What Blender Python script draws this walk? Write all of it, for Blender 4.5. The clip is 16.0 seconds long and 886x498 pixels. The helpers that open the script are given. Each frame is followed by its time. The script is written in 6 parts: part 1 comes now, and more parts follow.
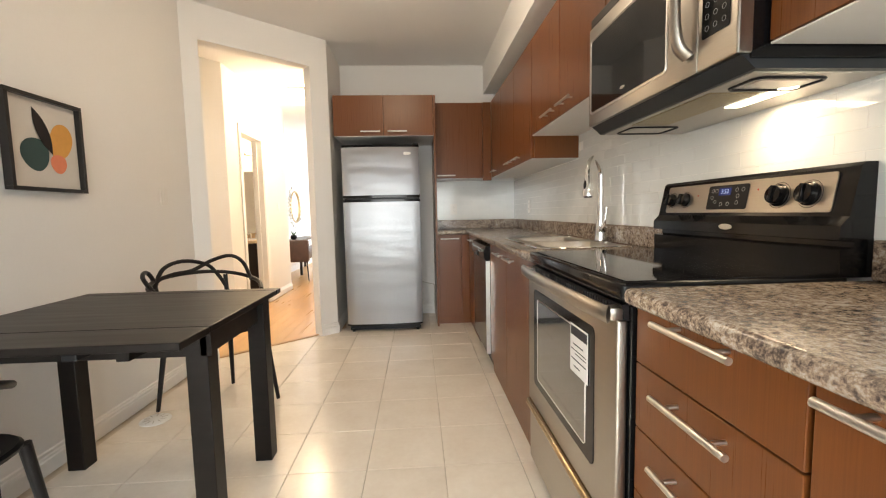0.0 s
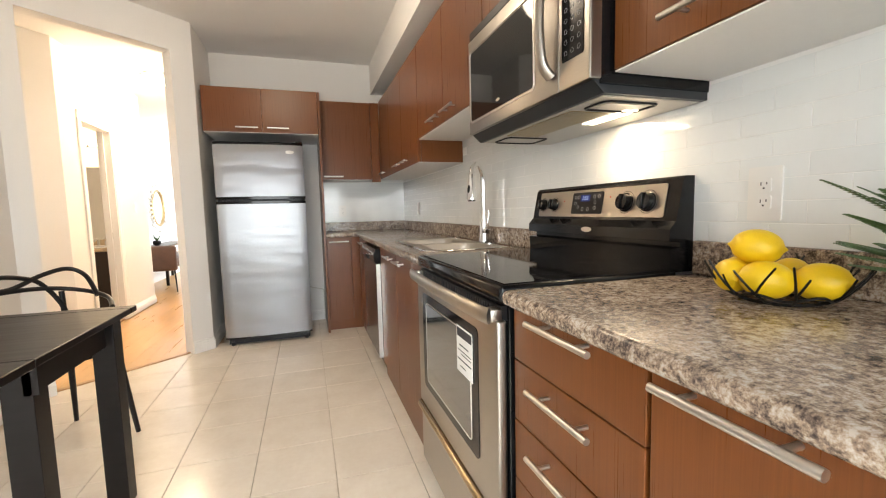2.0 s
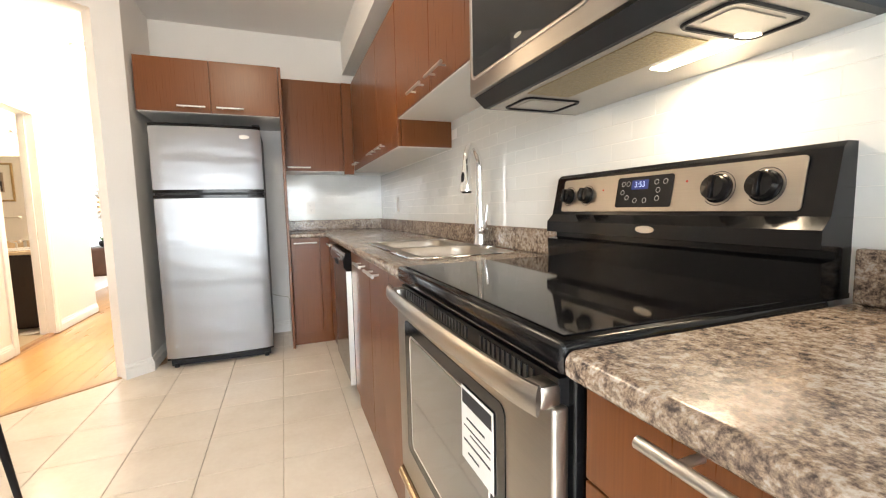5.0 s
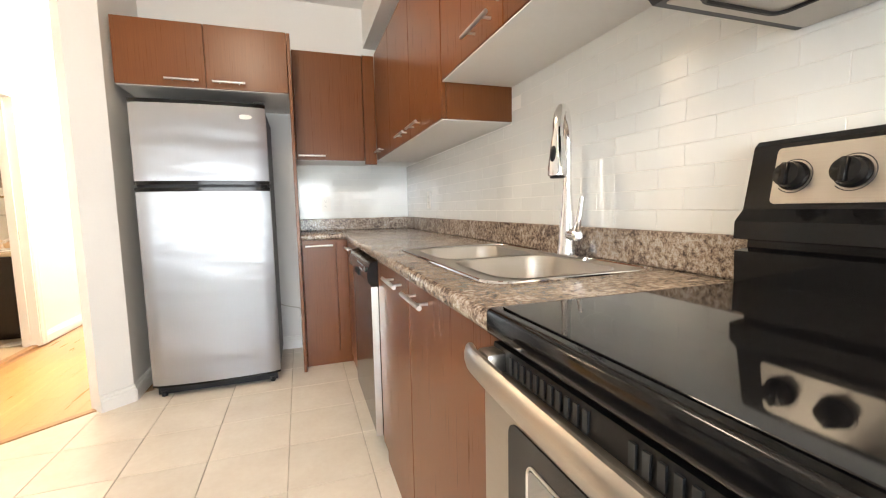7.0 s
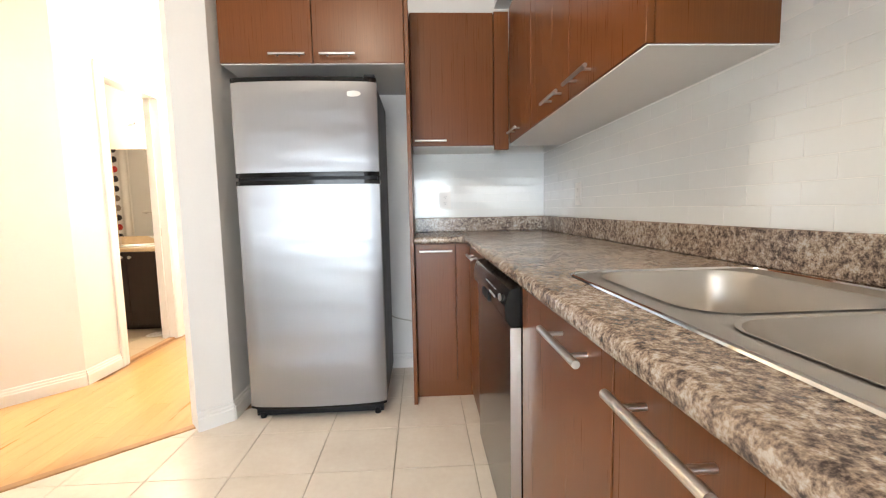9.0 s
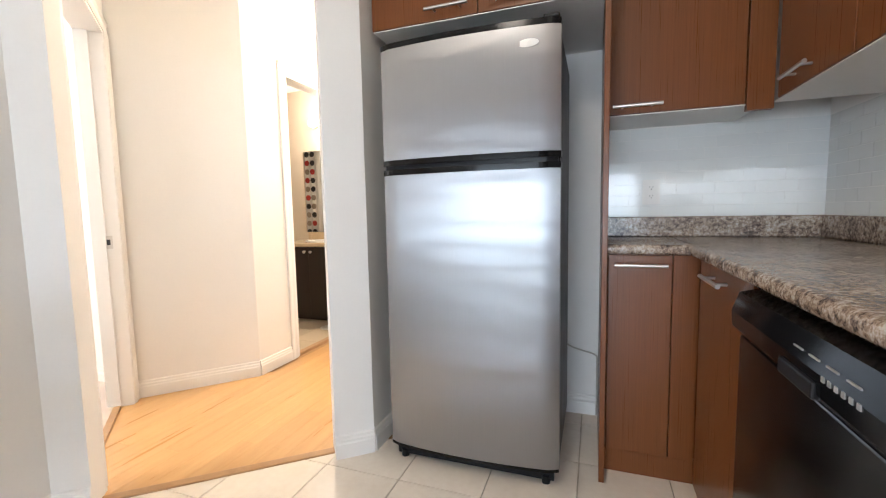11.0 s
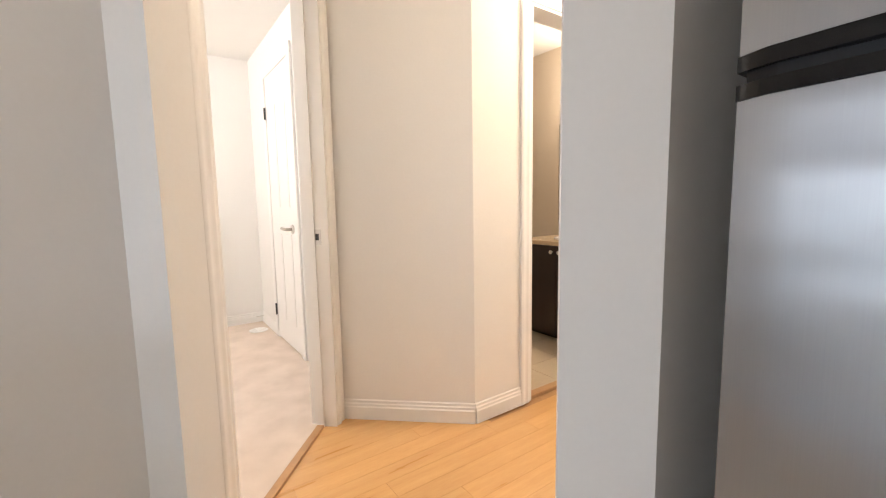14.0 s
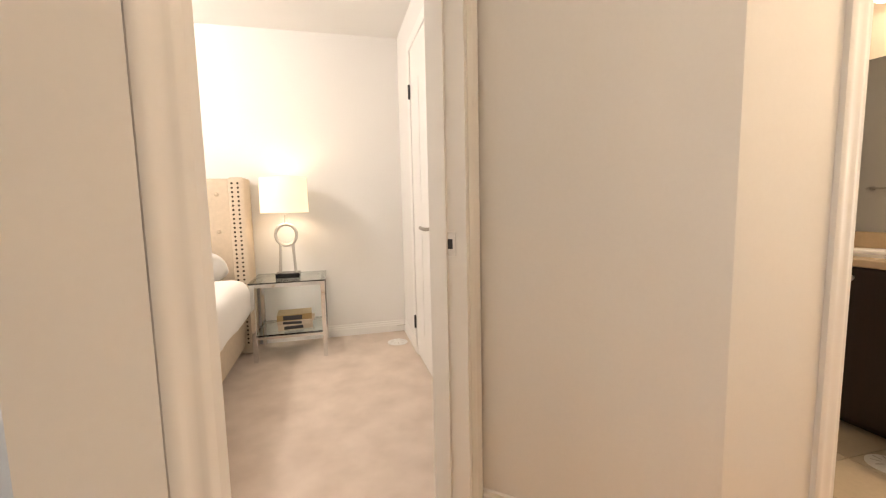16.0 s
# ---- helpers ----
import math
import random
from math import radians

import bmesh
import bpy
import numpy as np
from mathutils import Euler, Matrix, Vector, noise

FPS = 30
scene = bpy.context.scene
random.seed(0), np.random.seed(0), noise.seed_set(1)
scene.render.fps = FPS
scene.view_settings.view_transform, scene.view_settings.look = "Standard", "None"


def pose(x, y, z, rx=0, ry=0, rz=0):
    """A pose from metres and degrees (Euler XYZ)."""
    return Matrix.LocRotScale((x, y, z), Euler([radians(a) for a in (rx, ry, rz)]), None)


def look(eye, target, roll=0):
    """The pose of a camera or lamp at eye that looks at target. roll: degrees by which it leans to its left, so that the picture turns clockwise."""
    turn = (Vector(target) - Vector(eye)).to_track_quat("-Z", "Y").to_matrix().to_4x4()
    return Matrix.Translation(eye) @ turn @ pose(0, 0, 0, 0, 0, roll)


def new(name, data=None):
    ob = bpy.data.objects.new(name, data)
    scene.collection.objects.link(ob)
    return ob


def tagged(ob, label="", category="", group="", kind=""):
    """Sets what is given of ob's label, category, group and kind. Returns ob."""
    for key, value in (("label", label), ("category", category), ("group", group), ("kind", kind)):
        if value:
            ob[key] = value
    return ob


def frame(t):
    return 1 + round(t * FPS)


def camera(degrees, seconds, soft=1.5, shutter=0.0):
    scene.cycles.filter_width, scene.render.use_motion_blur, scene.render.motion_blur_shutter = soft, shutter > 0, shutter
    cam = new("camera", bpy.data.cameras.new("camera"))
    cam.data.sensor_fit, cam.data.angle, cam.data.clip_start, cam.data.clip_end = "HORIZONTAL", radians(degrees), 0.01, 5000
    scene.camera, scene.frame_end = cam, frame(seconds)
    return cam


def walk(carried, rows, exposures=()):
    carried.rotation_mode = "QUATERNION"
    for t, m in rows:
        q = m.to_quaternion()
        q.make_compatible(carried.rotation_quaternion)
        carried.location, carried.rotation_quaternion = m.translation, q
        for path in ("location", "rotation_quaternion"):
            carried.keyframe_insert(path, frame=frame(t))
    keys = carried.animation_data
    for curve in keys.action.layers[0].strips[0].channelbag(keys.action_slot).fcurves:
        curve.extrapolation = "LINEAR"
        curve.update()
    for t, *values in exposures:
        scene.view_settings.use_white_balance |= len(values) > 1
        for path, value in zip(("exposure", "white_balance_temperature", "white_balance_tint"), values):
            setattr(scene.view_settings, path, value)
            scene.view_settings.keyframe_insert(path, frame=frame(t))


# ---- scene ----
cam = camera(93.2, 16.0, 1.15)
PATH = [
    (0, (0.392, 0.564, 1.09), (0.506, 2.553, 0.917), -1.2),
    (0.5, (0.398, 0.562, 1.097), (0.678, 2.535, 0.921), -1.3),
    (1, (0.405, 0.568, 1.099), (0.834, 2.513, 0.919), -1.3),
    (1.5, (0.412, 0.569, 1.104), (0.946, 2.488, 0.921), -1.4),
    (2, (0.414, 0.571, 1.107), (1.025, 2.466, 0.923), -1.4),
    (2.5, (0.415, 0.573, 1.11), (1.058, 2.457, 0.924), -1.4),
    (3, (0.421, 0.596, 1.11), (1.092, 2.47, 0.921), -1.4),
    (3.5, (0.431, 0.666, 1.101), (1.124, 2.532, 0.91), -1.3),
    (3.7, (0.436, 0.706, 1.097), (1.142, 2.565, 0.901), -1.3),
    (5.8, (0.584, 1.277, 1.089), (1.279, 3.143, 0.899), -1.2),
    (6, (0.586, 1.333, 1.09), (1.277, 3.201, 0.898), -1.2),
    (6.5, (0.579, 1.493, 1.082), (1.269, 3.36, 0.886), -1.2),
    (7, (0.578, 1.651, 1.077), (1.216, 3.536, 0.88), -1.2),
    (7.5, (0.593, 1.813, 1.071), (1.128, 3.73, 0.877), -1.2),
    (8, (0.612, 1.976, 1.072), (1.021, 3.924, 0.878), -1.2),
    (8.2, (0.619, 2.041, 1.071), (0.966, 4.003, 0.879), -1.2),
    (10.3, (0.586, 2.698, 1.066), (0.222, 4.656, 0.873), -1.2),
    (10.5, (0.568, 2.75, 1.063), (0.117, 4.689, 0.874), -1.2),
    (11, (0.525, 2.879, 1.053), (-0.152, 4.753, 0.873), -1.1),
    (11.5, (0.466, 2.993, 1.044), (-0.39, 4.791, 0.868), -1.1),
    (12, (0.399, 3.128, 1.042), (-0.617, 4.841, 0.859), -1.1),
    (12.5, (0.322, 3.275, 1.042), (-0.854, 4.88, 0.854), -1.0),
    (13, (0.22, 3.449, 1.053), (-1.105, 4.933, 0.849), -0.9),
    (13.5, (0.107, 3.615, 1.064), (-1.372, 4.944, 0.852), -1.0),
    (14, (-0.033, 3.744, 1.066), (-1.652, 4.896, 0.848), -1.0),
    (14.5, (-0.205, 3.842, 1.056), (-1.924, 4.84, 0.843), -0.9),
    (15, (-0.373, 3.918, 1.041), (-2.171, 4.767, 0.83), -0.9),
    (15.5, (-0.554, 4.0, 1.035), (-2.421, 4.684, 0.825), -1.0),
    (16, (-0.734, 4.058, 1.038), (-2.66, 4.551, 0.827), -1.2),
]
EXPOSURES = [(0.0, 0.30, 6900, 12), (1.5, 0.44, 6700, 12), (3.5, 0.52, 6550, 12), (6.0, 1.05, 6500, 12), (8.0, 1.10, 6400, 12), (10.5, 0.74, 5800, 11), (12.0, 0.46, 5750, 12), (13.0, 0.28, 5900, 13), (14.0, 0.12, 6000, 14), (15.0, 0.0, 6300, 15), (15.5, -0.20, 6450, 15), (16.0, -0.27, 6550, 15)]
walk(cam, [(t, look(eye, target, roll)) for t, eye, target, roll in PATH], EXPOSURES)

# ---- light ----
world = bpy.data.worlds.new("sky")
scene.world = world
world.use_nodes = True
wn = world.node_tree.nodes
sky = wn.new("ShaderNodeTexSky")
sky.sky_type, sky.sun_disc = "NISHITA", False
sky.sun_elevation, sky.sun_rotation = radians(40), radians(150)
wn["Background"].inputs[1].default_value = 0.12
world.node_tree.links.new(sky.outputs[0], wn["Background"].inputs[0])


def lamp(name, kind, m, power, colour, size=0.1, size_y=None):
    data = bpy.data.lights.new(name, kind)
    data.energy, data.color = power, colour
    if kind == "AREA":
        data.size = size
        if size_y:
            data.shape, data.size_y = "RECTANGLE", size_y
    elif kind == "SUN":
        data.angle = size
    else:
        data.shadow_soft_size = size
    ob = new(name, data)
    ob.matrix_world = m
    return ob


SKYY = -1.46                                        # just outside the kitchen window
DAY, WARM, SOFTWARM = (0.89, 0.95, 1.0), (1.0, 0.81, 0.58), (1.0, 0.90, 0.77)
lamp("sun", "SUN", look((2, -6, 6), (0.5, 0, 0)), 2.0, (1.0, 0.95, 0.88), radians(0.5))
lamp("kitchen_window_light", "AREA", look((0.115, SKYY, 1.03), (0.115, SKYY + 1.87, -0.85)), 84, DAY, 2.3, 1.8).data.spread = radians(140)
lamp("hood_lamp", "AREA", look((1.30, 1.70, 1.370), (1.34, 1.70, 0)), 1.15, (1.0, 0.78, 0.52), 0.05, 0.20)
lamp("kitchen_bulb", "POINT", pose(0.2, 2.95, 2.44), 14, (1.0, 0.84, 0.64), 0.18)
lamp("hall_bulb", "POINT", pose(-1.03, 5.93, 2.44), 52, (1.0, 0.76, 0.49), 0.09)
lamp("bath_bulb", "POINT", pose(-2.05, 6.50, 2.0), 14, (1.0, 0.80, 0.58), 0.06)
lamp("table_lamp_bulb", "POINT", pose(-3.87, 3.70, 1.13), 4, WARM, 0.04)
# unseen fill added to brighten the bedroom, no fixture belongs to it
lamp("bedroom_bulb", "POINT", pose(-2.9, 2.6, 2.14), 92, SOFTWARM, 0.12)
lamp("living_room_window_light", "AREA", look((-0.38, 9.6, 1.3), (-2, 9.6, 1.2)), 70, DAY, 2.0, 1.8)


# ---- materials ----
def mat(name, colour, rough=0.5, metal=0.0, var=0.08, scale=(6, 6, 6), bump=0.05, fine=60.0, spec=0.5, coat=0.0, vary=0.0, trans=0.0, emit=None, strength=0.0, dark=None, detail=6, rvar=0.08, coords="Object"):
    """Principled surface: two scales of noise vary colour, roughness and relief."""
    m = bpy.data.materials.new(name)
    m.use_nodes = True
    nt, b = m.node_tree, m.node_tree.nodes["Principled BSDF"]
    b.inputs["Metallic"].default_value = metal
    b.inputs["Specular IOR Level"].default_value = spec
    b.inputs["Coat Weight"].default_value = coat
    b.inputs["Coat Roughness"].default_value = 0.08
    b.inputs["Transmission Weight"].default_value = trans
    if emit:
        b.inputs["Emission Color"].default_value = (*emit, 1)
        b.inputs["Emission Strength"].default_value = strength
    co = nt.nodes.new("ShaderNodeTexCoord")
    mp = nt.nodes.new("ShaderNodeMapping")
    mp.inputs["Scale"].default_value = scale
    if coords == "World":
        nt.links.new(nt.nodes.new("ShaderNodeNewGeometry").outputs["Position"], mp.inputs["Vector"])
    else:
        nt.links.new(co.outputs[coords], mp.inputs["Vector"])
    big = nt.nodes.new("ShaderNodeTexNoise")
    big.inputs["Scale"].default_value, big.inputs["Detail"].default_value = 1.0, detail
    nt.links.new(mp.outputs[0], big.inputs["Vector"])
    small = nt.nodes.new("ShaderNodeTexNoise")
    small.inputs["Scale"].default_value, small.inputs["Detail"].default_value = fine / max(scale), 3
    nt.links.new(mp.outputs[0], small.inputs["Vector"])
    ramp = nt.nodes.new("ShaderNodeValToRGB")
    lo = dark or tuple(c * (1 - var) for c in colour)
    hi = tuple(min(1, c * (1 + var * 0.6)) for c in colour) if not dark else colour
    ramp.color_ramp.elements[0].color, ramp.color_ramp.elements[1].color = (*lo, 1), (*hi, 1)
    ramp.color_ramp.elements[0].position, ramp.color_ramp.elements[1].position = 0.3, 0.7
    mix = nt.nodes.new("ShaderNodeMath")
    mix.operation = "MULTIPLY_ADD"
    mix.inputs[1].default_value, mix.inputs[2].default_value = 0.35, 0.0
    half = nt.nodes.new("ShaderNodeMath")
    half.operation = "MULTIPLY_ADD"
    half.inputs[1].default_value = 0.65
    nt.links.new(small.outputs[0], mix.inputs[0])
    nt.links.new(big.outputs[0], half.inputs[0])
    nt.links.new(mix.outputs[0], half.inputs[2])
    nt.links.new(half.outputs[0], ramp.inputs[0])
    last = ramp.outputs[0]
    if vary:
        info = nt.nodes.new("ShaderNodeObjectInfo")
        hsv = nt.nodes.new("ShaderNodeHueSaturation")
        rng = nt.nodes.new("ShaderNodeMapRange")
        rng.inputs["To Min"].default_value, rng.inputs["To Max"].default_value = 1 - vary, 1 + vary * 0.5
        nt.links.new(info.outputs["Random"], rng.inputs["Value"])
        nt.links.new(rng.outputs[0], hsv.inputs["Value"])
        nt.links.new(last, hsv.inputs["Color"])
        last = hsv.outputs[0]
    nt.links.new(last, b.inputs["Base Color"])
    rr = nt.nodes.new("ShaderNodeMapRange")
    rr.inputs["To Min"].default_value, rr.inputs["To Max"].default_value = max(0.02, rough - rvar), min(1, rough + rvar)
    nt.links.new(big.outputs[0], rr.inputs["Value"])
    nt.links.new(rr.outputs[0], b.inputs["Roughness"])
    if bump:
        bp = nt.nodes.new("ShaderNodeBump")
        bp.inputs["Strength"].default_value, bp.inputs["Distance"].default_value = bump, 0.004
        nt.links.new(half.outputs[0], bp.inputs["Height"])
        nt.links.new(bp.outputs[0], b.inputs["Normal"])
    return m


def wavy(m, scale=3.0, height=0.0012):
    """Sheet metal that is not quite flat: broad shallow dents bend its reflections."""
    nt = m.node_tree
    co, mp, n, bp = (nt.nodes.new("ShaderNode" + k) for k in ("TexCoord", "Mapping", "TexNoise", "Bump"))
    mp.inputs["Scale"].default_value = (scale * 0.45, scale * 0.45, scale * 2.2)
    n.inputs["Scale"].default_value, n.inputs["Detail"].default_value = 1.0, 1.0
    bp.inputs["Strength"].default_value, bp.inputs["Distance"].default_value = 1.0, height
    nt.links.new(co.outputs["Object"], mp.inputs["Vector"])
    nt.links.new(mp.outputs[0], n.inputs["Vector"])
    nt.links.new(n.outputs[0], bp.inputs["Height"])
    nt.links.new(bp.outputs[0], nt.nodes["Principled BSDF"].inputs["Normal"])
    return m


def brushed(m, amount=0.85):
    """Upright brushing: reflections smear sideways and stay crisp up and down."""
    nt = m.node_tree
    tg = nt.nodes.new("ShaderNodeTangent")
    tg.direction_type, tg.axis = "RADIAL", "Z"
    b = nt.nodes["Principled BSDF"]
    b.inputs["Anisotropic"].default_value = amount
    nt.links.new(tg.outputs[0], b.inputs["Tangent"])
    return m


def speckle(name, cells, rough=0.25):
    """Mottled laminate: soft clouds, crisp flakes and fine dark specks through a ramp of stone colours."""
    m = mat(name, (0.3, 0.25, 0.2), rough, bump=0.0)
    nt = m.node_tree
    b = nt.nodes["Principled BSDF"]
    co = nt.nodes.new("ShaderNodeTexCoord")
    total = None
    for scale, detail, roughness, weight in ((13, 3, 0.5, 0.26), (75, 5, 0.66, 0.62), (260, 3, 0.6, 0.34)):
        n = nt.nodes.new("ShaderNodeTexNoise")
        n.inputs["Scale"].default_value, n.inputs["Detail"].default_value, n.inputs["Roughness"].default_value = scale, detail, roughness
        nt.links.new(co.outputs["Object"], n.inputs["Vector"])
        add = nt.nodes.new("ShaderNodeMath")
        add.operation = "MULTIPLY_ADD"
        add.inputs[1].default_value = weight
        nt.links.new(n.outputs[0], add.inputs[0])
        if total is None:
            add.inputs[2].default_value = -0.11
        else:
            nt.links.new(total, add.inputs[2])
        total = add.outputs[0]
    ramp = nt.nodes.new("ShaderNodeValToRGB")
    els = ramp.color_ramp.elements
    while len(els) < len(cells):
        els.new(0.5)
    for e, (p, c) in zip(els, cells):
        e.position, e.color = p, (*c, 1)
    nt.links.new(total, ramp.inputs[0])
    nt.links.new(ramp.outputs[0], b.inputs["Base Color"])
    return m


BWALL = mat("cream_bathroom_paint", (0.66, 0.57, 0.45), 0.7, var=0.03, scale=(1.5, 1.5, 1.5), fine=90, bump=0.06)
WALL = mat("white_wall_paint", (0.80, 0.79, 0.77), 0.75, var=0.025, scale=(1.5, 1.5, 1.5), fine=90, bump=0.06)
CEIL = mat("ceiling_paint", (0.83, 0.82, 0.80), 0.85, var=0.02, scale=(2, 2, 2), fine=120, bump=0.08)
TRIM = mat("semi_gloss_white_trim", (0.82, 0.81, 0.79), 0.38, var=0.012, scale=(2, 2, 2), bump=0.0, rvar=0.04)
CAB = mat("brown_stained_wood", (0.185, 0.060, 0.0150), 0.30, scale=(260, 260, 3.0), fine=1600, dark=(0.128, 0.041, 0.0104), bump=0.03, spec=0.36)
MELA = mat("white_melamine", (0.74, 0.73, 0.71), 0.45, var=0.03, bump=0.01)
LAM = speckle("mottled_brown_laminate", [(0.37, (0.050, 0.038, 0.034)), (0.425, (0.125, 0.093, 0.075)), (0.47, (0.225, 0.172, 0.134)), (0.51, (0.325, 0.240, 0.172)), (0.55, (0.415, 0.345, 0.28)), (0.62, (0.52, 0.47, 0.415))], 0.20)
SINK = mat("satin_sink_steel", (0.52, 0.48, 0.43), 0.36, 1.0, var=0.01, scale=(30, 30, 30), fine=300, bump=0.0, rvar=0.005)
OGLASS = mat("reflective_oven_glass", (0.065, 0.070, 0.070), 0.03, var=0.1, bump=0.0, rvar=0.01, spec=1.0, coat=1.0)
BRONZE = mat("polished_warm_steel", (0.42, 0.33, 0.22), 0.16, 1.0, var=0.05, bump=0.0, rvar=0.02)
STEEL = brushed(wavy(mat("brushed_stainless", (0.37, 0.375, 0.39), 0.39, 1.0, var=0.03, scale=(500, 500, 4), fine=1500, bump=0.0, rvar=0.012), 3.4, 0.0062))
# stainless with the shade and dark reflections on the dishwasher put into its colour
DSTEEL = mat("smooth_dark_stainless", (0.115, 0.11, 0.105), 0.17, 1.0, var=0.05, scale=(4, 4, 400), fine=1500, bump=0.0, rvar=0.03)
STEELV = mat("brushed_stainless_warm", (0.43, 0.40, 0.36), 0.31, 1.0, var=0.06, scale=(400, 4, 400), fine=1500, bump=0.0, rvar=0.03)
CHROME = mat("polished_chrome", (0.80, 0.80, 0.80), 0.06, 1.0, var=0.02, bump=0.0, rvar=0.02)
SATIN = mat("satin_nickel", (0.66, 0.64, 0.61), 0.30, 1.0, var=0.02, scale=(4, 4, 4), bump=0.0, rvar=0.03)
BLACK = mat("black_gloss_enamel", (0.006, 0.006, 0.0065), 0.12, var=0.2, bump=0.005, rvar=0.03, spec=0.3)
BLACKM = mat("black_plastic", (0.009, 0.009, 0.010), 0.38, var=0.2, bump=0.01, spec=0.25)
CERAM = mat("black_ceramic_glass", (0.006, 0.006, 0.007), 0.05, var=0.2, bump=0.0, rvar=0.015, spec=0.28)
GREYD = mat("dark_grey_painted_metal", (0.019, 0.022, 0.026), 0.4, var=0.1, bump=0.02)
GREYL = mat("light_grey_painted_metal", (0.50, 0.47, 0.42), 0.35, 0.4, var=0.06, bump=0.01)
MESH = mat("greasy_metal_mesh", (0.45, 0.36, 0.20), 0.35, 0.9, var=0.5, scale=(160, 160, 160), fine=700, bump=0.5)
DGLASS = mat("dark_oven_glass", (0.012, 0.013, 0.014), 0.04, var=0.1, bump=0.0, rvar=0.01)
TILE = mat("beige_ceramic_tile", (0.88, 0.805, 0.70), 0.22, scale=(6, 6, 6), fine=40, dark=(0.78, 0.69, 0.58), bump=0.02, vary=0.04, coords="World")
GROUT = mat("tan_grout", (0.62, 0.53, 0.42), 0.9, var=0.1, fine=200, bump=0.2)
GTILE = mat("white_glass_tile", (0.80, 0.82, 0.81), 0.09, var=0.02, scale=(3, 3, 3), bump=0.004, coat=0.5, vary=0.02, rvar=0.02, coords="World")
WGROUT = mat("white_grout", (0.82, 0.82, 0.80), 0.8, var=0.04, fine=200, bump=0.1)
OAK = mat("honey_oak_plank", (0.66, 0.40, 0.165), 0.30, scale=(26, 1.8, 26), fine=300, dark=(0.54, 0.295, 0.105), bump=0.02, vary=0.08, coat=0.2, coords="World")
OAKT = mat("oak_threshold", (0.46, 0.27, 0.12), 0.35, scale=(20, 20, 20), dark=(0.36, 0.20, 0.085), bump=0.02)
CARPET = mat("beige_carpet", (0.72, 0.62, 0.54), 0.95, scale=(6, 6, 6), fine=500, dark=(0.54, 0.45, 0.38), bump=0.8, spec=0.1)
DWOOD = mat("black_brown_table_wood", (0.010, 0.0075, 0.0065), 0.36, scale=(3, 40, 40), fine=300, dark=(0.005, 0.004, 0.0035), bump=0.03, spec=0.22)
BPLAST = mat("black_moulded_plastic", (0.008, 0.008, 0.009), 0.30, var=0.15, bump=0.01, spec=0.3)
BWIRE = mat("blackened_iron_wire", (0.012, 0.011, 0.010), 0.45, 0.6, var=0.3, scale=(90, 90, 90), bump=0.3)
LEMON = mat("lemon_peel", (0.86, 0.56, 0.008), 0.42, var=0.10, scale=(20, 20, 20), fine=420, bump=0.35)
LEAF = mat("fern_leaf", (0.055, 0.13, 0.030), 0.5, var=0.4, scale=(30, 30, 30), bump=0.1)
WPLAST = mat("white_plastic", (0.78, 0.77, 0.74), 0.3, var=0.02, bump=0.0)
PAPER = mat("white_paper", (0.78, 0.78, 0.76), 0.7, var=0.03, bump=0.02)
INK = mat("dark_ink", (0.03, 0.03, 0.035), 0.7, var=0.1, bump=0.0)
PALEINK = mat("pale_print", (0.30, 0.30, 0.30), 0.5, var=0.1, bump=0.0)
ESPRESSO = mat("espresso_vanity_wood", (0.022, 0.009, 0.005), 0.38, scale=(30, 30, 2), fine=300, dark=(0.012, 0.005, 0.003), bump=0.03)
CREAM = mat("cream_stone_top", (0.66, 0.52, 0.35), 0.25, var=0.1, scale=(12, 12, 12), bump=0.01)
PORC = mat("white_porcelain", (0.80, 0.79, 0.77), 0.12, var=0.02, bump=0.0)
BTILE = mat("beige_bath_tile", (0.50, 0.42, 0.31), 0.35, var=0.12, scale=(4, 4, 4), bump=0.03, vary=0.06, coords="World")
MIRROR = mat("mirror", (0.88, 0.89, 0.88), 0.02, 1.0, var=0.0, bump=0.0, rvar=0.0)
GLASS = mat("clear_glass", (0.86, 0.95, 0.92), 0.02, var=0.0, bump=0.0, trans=1.0, rvar=0.0)
LINEN = mat("cream_linen", (0.62, 0.52, 0.40), 0.85, var=0.08, scale=(40, 40, 40), fine=700, bump=0.3)
SHEET = mat("white_cotton", (0.80, 0.79, 0.77), 0.9, var=0.03, scale=(8, 8, 8), fine=500, bump=0.25)
NAIL = mat("bronze_nailhead", (0.06, 0.045, 0.03), 0.35, 0.9, var=0.1, bump=0.0)
SHADE = mat("lampshade_linen", (0.82, 0.74, 0.62), 0.9, var=0.04, scale=(60, 60, 60), fine=600, bump=0.2, emit=(1.0, 0.80, 0.52), strength=0.9)
GLOW = mat("lit_diffuser", (0.9, 0.85, 0.75), 0.5, var=0.0, bump=0.0, emit=(1.0, 0.84, 0.60), strength=6)
GLOWW = mat("lit_glass_globe", (0.9, 0.85, 0.75), 0.5, var=0.0, bump=0.0, emit=(1.0, 0.82, 0.56), strength=7)
LCD = mat("blue_display", (0.02, 0.03, 0.12), 0.2, var=0.0, bump=0.0, emit=(0.03, 0.08, 0.50), strength=0.09)
PALEDIG = mat("pale_blue_digits", (0.2, 0.3, 0.6), 0.4, var=0.0, bump=0.0, emit=(0.25, 0.45, 1.0), strength=0.22)
LEATHER = mat("brown_leather", (0.085, 0.042, 0.026), 0.45, var=0.25, scale=(14, 14, 14), fine=300, bump=0.15)
PICBLACK = mat("black_picture_frame", (0.012, 0.011, 0.011), 0.35, var=0.1, bump=0.02)
